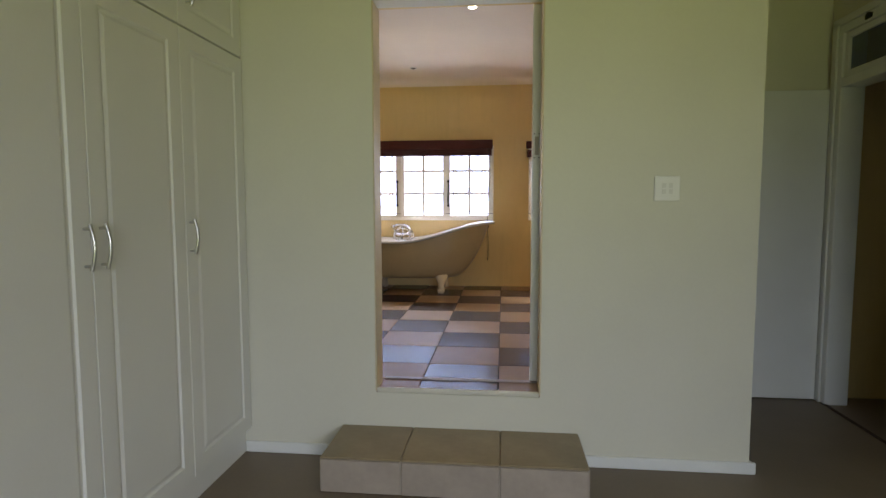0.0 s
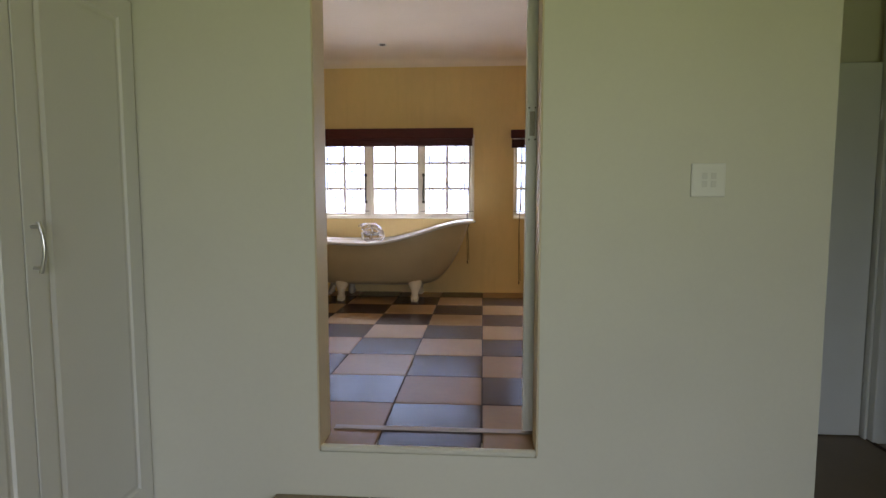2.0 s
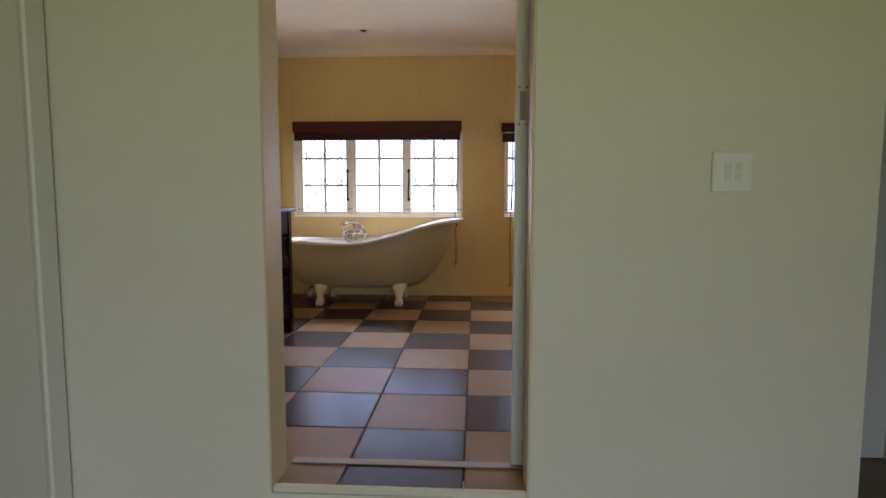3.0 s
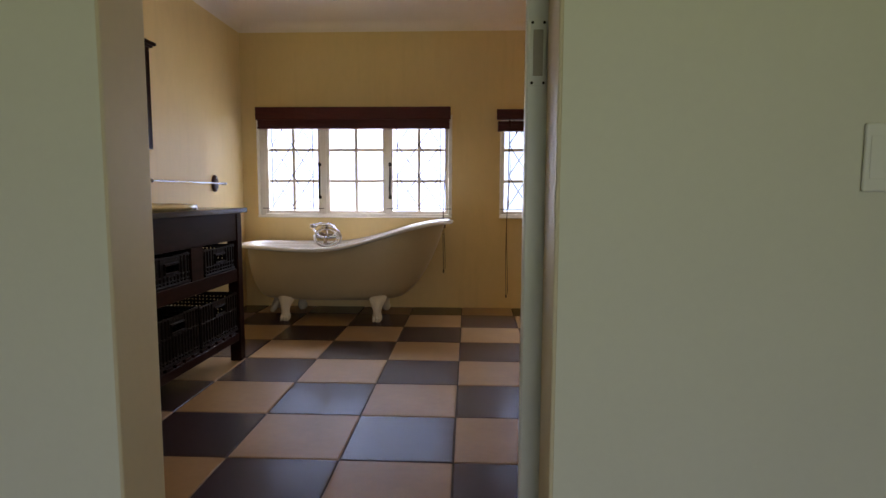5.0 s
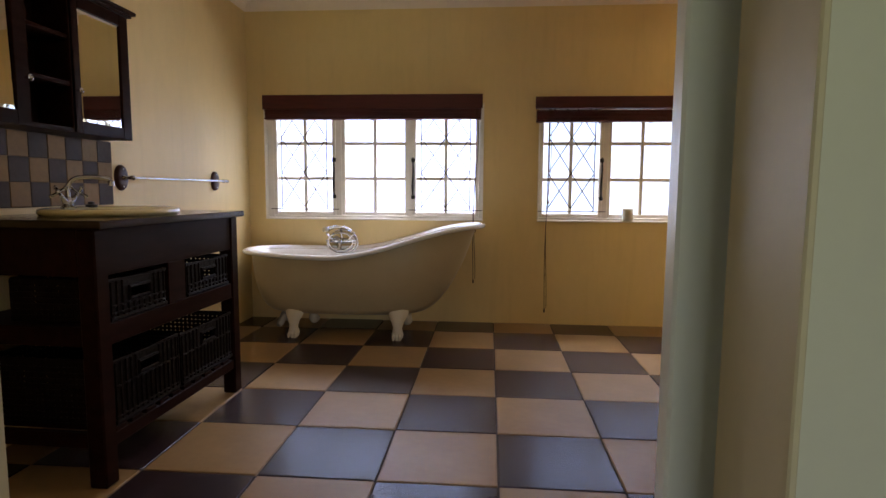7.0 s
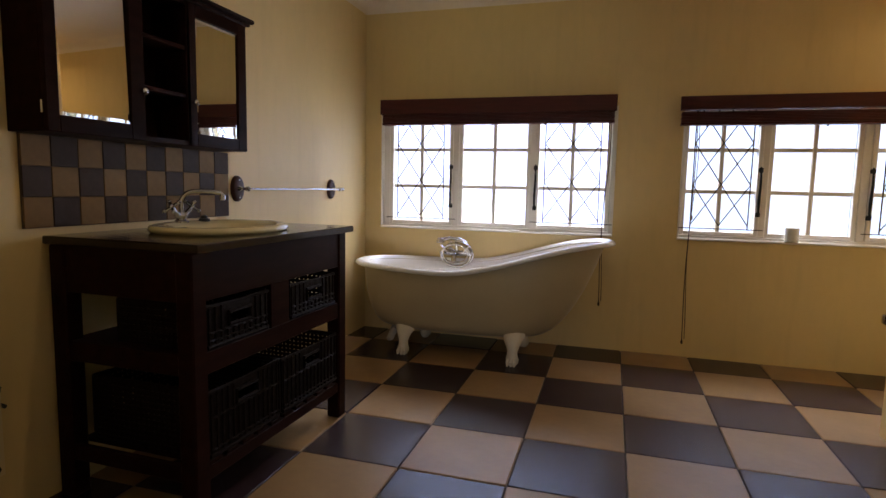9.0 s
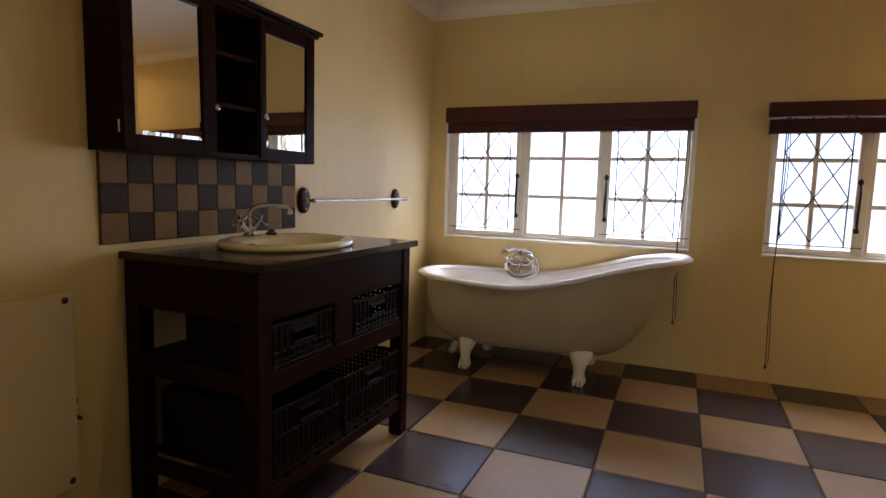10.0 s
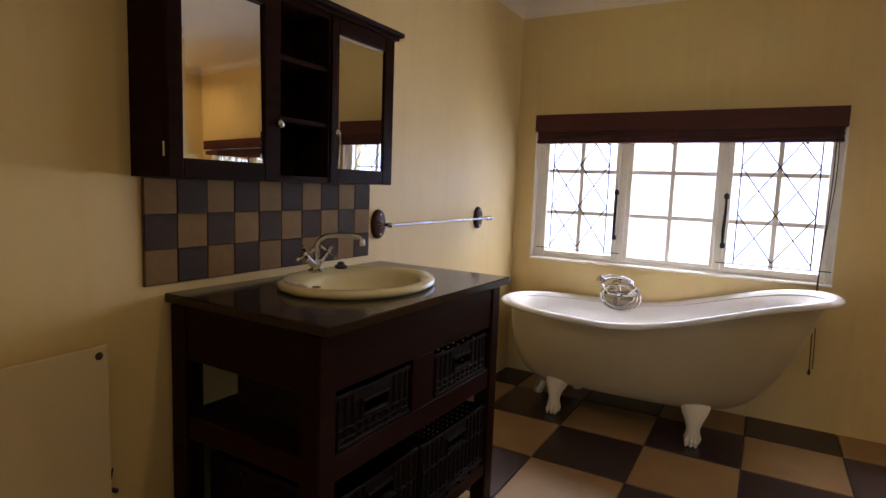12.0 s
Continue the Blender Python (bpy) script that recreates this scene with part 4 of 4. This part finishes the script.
def sliding_door():
    d = thing("sliding_door", pose(0.163, WALL_T + 0.045, 0.012), "white sliding door pushed open beside the doorway", "door")
    part("leaf", cuboid(0, 0.84, 0, 0.038, 0.0, 1.97, 0.004), WHITE, d)
    bm = bmesh.new()
    box(bm, 0.006, 0.040, -0.003, 0.0, 1.158, 1.290, 0.001)
    plate = part("pull_plate", bm, WHITE, d, "recessed steel flush pull with four screws")
    # Nothing is sunk: a slightly raised grey panel darkens the recess by colour.
    bm = bmesh.new()
    box(bm, 0.013, 0.033, -0.0042, -0.003, 1.178, 1.270, 0.0005)
    part("recess_grey_panel", bm, PIPE, plate)
    for x in (0.011, 0.035):
        for z in (1.164, 1.284):
            bm = bmesh.new()
            lathe(bm, [(0.0032, -0.0028), (0.003, -0.0045), (0.001, -0.005)], (x, 0, z), 'Y', 8)
            part("screw", bm, IRON, plate)
    structure("trim", cuboid(JL + 0.002, JR - 0.002, YS, YS + 0.026, -0.0128, 0.011, 0.006), BED_WALL, "rounded cream plaster edge of the raised doorway", "trim")
    structure("door_track", cuboid(JL + 0.006, JR + 0.75, WALL_T + 0.040, WALL_T + 0.080, 0.001, 0.0055, 0.0015), ALU, "pale metal floor track of the sliding door", "track")


sliding_door()


# ---- bedroom ----
def wardrobe_door(parent, y0, y1, z0, z1, handle):
    """A wrapped door with a routed frame and raised field; y0 > y1 runs towards the camera."""
    a, b = min(y0, y1) + 0.002, max(y0, y1) - 0.002
    z0, z1 = z0 + 0.002, z1 - 0.002
    x = 0.0
    m1, m2, m3 = 0.075, 0.090, 0.105
    bm = bmesh.new()

    def rect(inset, depth):
        return [(x + depth, a + inset, z0 + inset), (x + depth, b - inset, z0 + inset), (x + depth, b - inset, z1 - inset), (x + depth, a + inset, z1 - inset)]

    loops(bm, [rect(0, -0.018), rect(0, -0.002), rect(0.002, 0.0), rect(m1, 0.0), rect(m1 + 0.006, -0.007), rect(m2, -0.007), rect(m3, -0.001)])
    d = part("wardrobe_door", bm, WARDROBE, parent)
    if handle:
        hy, hz0, hz1 = handle
        bm = bmesh.new()
        pts = [(0.0, hy, hz0 + 0.012), (0.016, hy, hz0 + 0.010)]
        for i in range(9):
            f = i / 8
            pts.append((0.022 + 0.014 * math.sin(math.pi * f), hy, hz0 - 0.006 + (hz1 - hz0 + 0.012) * f))
        pts += [(0.016, hy, hz1 - 0.010), (0.0, hy, hz1 - 0.012)]
        tube(bm, pts[2:-2], 0.0065, 10)
        tube(bm, [(0.0, hy, hz0 + 0.008), (0.026, hy, hz0 + 0.008)], 0.005, 8)
        tube(bm, [(0.0, hy, hz1 - 0.008), (0.026, hy, hz1 - 0.008)], 0.005, 8)
        part("handle", bm, STEEL, d, "curved brushed steel bow handle", True)


def wardrobe():
    w = thing("wardrobe", pose(-1.28, YS, BED_Z), "white built-in wardrobe with panelled doors and bow handles", "wardrobe", kind="")
    S = 2.011
    part("carcass", cuboid(-0.60, -0.020, -3.30, -0.004, 0.128, 2.655), WARDROBE, w)
    part("plinth", cuboid(-0.60, -0.035, -3.30, -0.004, 0.0, 0.128), WARDROBE, w, "recessed white plinth")
    ys = [-0.006, -0.555, -1.096, -1.637, -2.178, -2.719, -3.26]
    hs = (-0.526, -1.056, -1.128, -2.12, -2.20, -3.2)
    for i in range(6):
        wardrobe_door(w, ys[i], ys[i + 1], 0.130, S, (hs[i], 1.092, 1.226))
        wardrobe_door(w, ys[i], ys[i + 1], S + 0.004, 2.65, (hs[i] + (0.035 if i == 0 else 0), S + 0.10, S + 0.19))


wardrobe()

# step under the raised doorway
step = structure("step", cuboid(-0.788, 0.388, -0.424, YS - 0.001, BED_Z, -0.196), GROUT_PALE, "tiled step box below the raised doorway", "step")


def light_switch():
    s = thing("light_switch", pose(0.780, YS, 1.013), "white square switch plate with four rockers", "switch")
    h = 0.0585
    part("plate", cuboid(-h, h, -0.008, -0.0005, -h, h, 0.004, 2), PLASTIC, s)
    part("insert", cuboid(-h * 0.86, h * 0.86, -0.0095, -0.008, -h * 0.62, h * 0.62, 0.0006), PLASTIC, s)
    for x in (-0.014, 0.016):
        for z in (-0.014, 0.014):
            bm = bmesh.new()
            box(bm, x - 0.009, x + 0.009, -0.0125, -0.0095, z - 0.011, z + 0.011, 0.001)
            part("rocker", bm, ROCKER, s)


light_switch()


def passage_door():
    d = thing("passage_door", pose(2.058, 1.045, BED_Z + 0.008), "white flush door standing open against the passage wall", "door")
    part("leaf", cuboid(-0.80, 0.0, 0.0, 0.040, 0.0, 1.995, 0.003), WHITE, d)
    for z in (0.25, 1.75):
        bm = bmesh.new()
        tube(bm, [(0.008, 0.002, z - 0.05), (0.008, 0.002, z + 0.05)], 0.007, 8)
        part("hinge", bm, STEEL, d)
    f = thing("door_frame", pose(2.085, 0, BED_Z), "white painted door frame with a transom light over it", "door frame", kind="structure")
    for y0, y1 in ((DY0, DY0 + 0.05), (DY1 - 0.05, DY1)):
        part("jamb", cuboid(-0.012, 0.13, y0, y1, 0, 2.375, 0.004), WHITE, f)
    part("transom_rail", cuboid(-0.012, 0.13, DY0 + 0.05, DY1 - 0.05, 2.0, 2.055, 0.004), WHITE, f)
    part("head", cuboid(-0.012, 0.13, DY0 + 0.05, DY1 - 0.05, 2.325, 2.375, 0.004), WHITE, f)
    bm = bmesh.new()
    box(bm, -0.022, -0.002, DY1, DY1 + 0.05, 0, 2.40, 0.004)
    box(bm, -0.022, -0.002, DY0 - 0.05, DY0, 0, 2.40, 0.004)
    box(bm, -0.022, -0.002, DY0 - 0.05, DY1 + 0.05, 2.376, 2.42, 0.004)
    part("architrave", bm, WHITE, f)
    a, b = DY0 + 0.052, DY1 - 0.052
    bm = bmesh.new()
    for y0, y1 in ((a, a + 0.04), (b - 0.04, b)):
        box(bm, 0.0, 0.035, y0, y1, 2.057, 2.323, 0.004)
    box(bm, 0.0, 0.035, a + 0.04, b - 0.04, 2.057, 2.095, 0.004)
    box(bm, 0.0, 0.035, a + 0.04, b - 0.04, 2.285, 2.323, 0.004)
    sash = part("transom_sash", bm, WHITE, f)
    part("pane", cuboid(0.015, 0.019, a + 0.04, b - 0.04, 2.095, 2.285), SKY_TINTED_GLASS, sash).visible_shadow = False
    bm = bmesh.new()
    tube(bm, [(-0.004, 0.72, 2.345), (-0.03, 0.72, 2.35), (-0.034, 0.70, 2.36), (-0.020, 0.68, 2.352)], 0.006, 8)
    box(bm, -0.020, -0.012, 0.69, 0.75, 2.335, 2.362, 0.002)
    part("transom_catch", bm, IRON, sash, "small dark metal catch")
    structure("threshold", cuboid(2.070, 2.090, DY0, DY1, BED_Z + 0.001, BED_Z + 0.008, 0.002), CORD, "dark threshold strip in the doorway", "threshold")


passage_door()

# ---- pieces of floors, step and splashback ----


def tile_mesh(name, w, d, t, mat, bevel=0.003):
    return finish(cuboid(0, w, 0, d, -t, 0, bevel), name, mat)


full = {}
for key, mat in (("dark", TILE_DARK), ("tan", TILE_TAN)):
    full[key] = tile_mesh("tile", T - 0.006, T - 0.006, 0.012, mat)


def lay(parent, mesh, m):
    ob = new("tile", mesh)
    ob.parent = parent
    ob.matrix_basis = m
    return ob


rng = random.Random(4)
for i in range(-5, 5):
    for j in range(-6, 3):
        x0, y0 = TX + i * T, TY + j * T
        x1, y1 = x0 + T, y0 + T
        cx0, cx1 = max(x0, left_x(FAR) - 0.02), min(x1, RIGHT if y0 > 1.1 else 1.15)
        cy0, cy1 = max(y0, 0.003) if j > -6 else YS + 0.003, min(y1, FAR)
        if cx1 - cx0 < 0.03 or cy1 - cy0 < 0.03:
            continue
        key = "dark" if (i + j) % 2 else "tan"
        whole = cx1 - cx0 > T - 1e-6 and abs(cy1 - cy0 - T) < 1e-6
        me = full[key] if whole else tile_mesh("tile", cx1 - cx0 - 0.006, cy1 - cy0 - 0.006, 0.012, TILE_DARK if key == "dark" else TILE_TAN)
        lay(bath_floor, me, pose(cx0 + 0.003, cy0 + 0.003, rng.uniform(-0.0006, 0.0006), rng.uniform(-0.12, 0.12), rng.uniform(-0.12, 0.12), 0))

sx = [-0.794, -0.425, 0.012, 0.394]
for a, b in zip(sx, sx[1:]):
    lay(step, tile_mesh("tile", b - a - 0.004, 0.375, 0.010, STEP_TOP), pose(a + 0.002, -0.432, -0.186))
    lay(step, tile_mesh("tile", b - a - 0.004, 0.150, 0.010, STEP_FRONT), pose(a + 0.002, -0.434, BED_Z + 0.002, 90, 0, 0))
for x, turn in ((-0.798, -90), (0.398, 90)):
    me = tile_mesh("tile", 0.364, 0.150, 0.010, STEP_FRONT)
    lay(step, me, pose(x, -0.058 if turn < 0 else -0.424, BED_Z + 0.002, 90, 0, turn))

sm = {}
for key, mat in (("dark", SPLASH_DARK), ("tan", SPLASH_TAN)):
    sm[key] = tile_mesh("tile", 0.0952, 0.0952, 0.006, mat, 0.0012)
for i in range(10):
    for j in range(3):
        key = "tan" if (i + j) % 2 == 0 else "dark"
        lay(splash, sm[key], Matrix.Translation((0.0115 + rng.uniform(-0.0006, 0.0006), 0.078 + i * 0.0972, 0.894 + (2 - j) * 0.0968)) @ pose(0, 0, 0, 90, 0, 90))

# dark tiles round the shower opening and inside it
for nm, x0, x1, y0, y1, z0, z1 in (("reveal", 1.082, 1.25, 2.195, 2.207, 0.075, 2.10), ("reveal", 1.082, 1.25, 1.18, 1.192, 0.075, 2.10), ("kerb", 1.074, 1.25, 1.18, 2.207, -0.002, 0.074)):
    k = structure("shower_" + nm, cuboid(x0, x1, y0, y1, z0, z1, 0.003), SHOWER_TILE, "dark brown tiled edge of the shower opening", "tiling")
bm = bmesh.new()
box(bm, 1.25, RIGHT, 2.518, 2.53, 0.02, CEIL)
box(bm, 1.25, RIGHT, 1.18, 1.192, 0.02, CEIL)
box(bm, RIGHT - 0.012, RIGHT, 1.192, 2.518, 0.02, CEIL)
box(bm, 1.25, RIGHT - 0.012, 1.192, 2.518, 0.0, 0.02)
structure("shower_lining", bm, SHOWER_TILE, "dark brown tiled shower interior", "tiling")
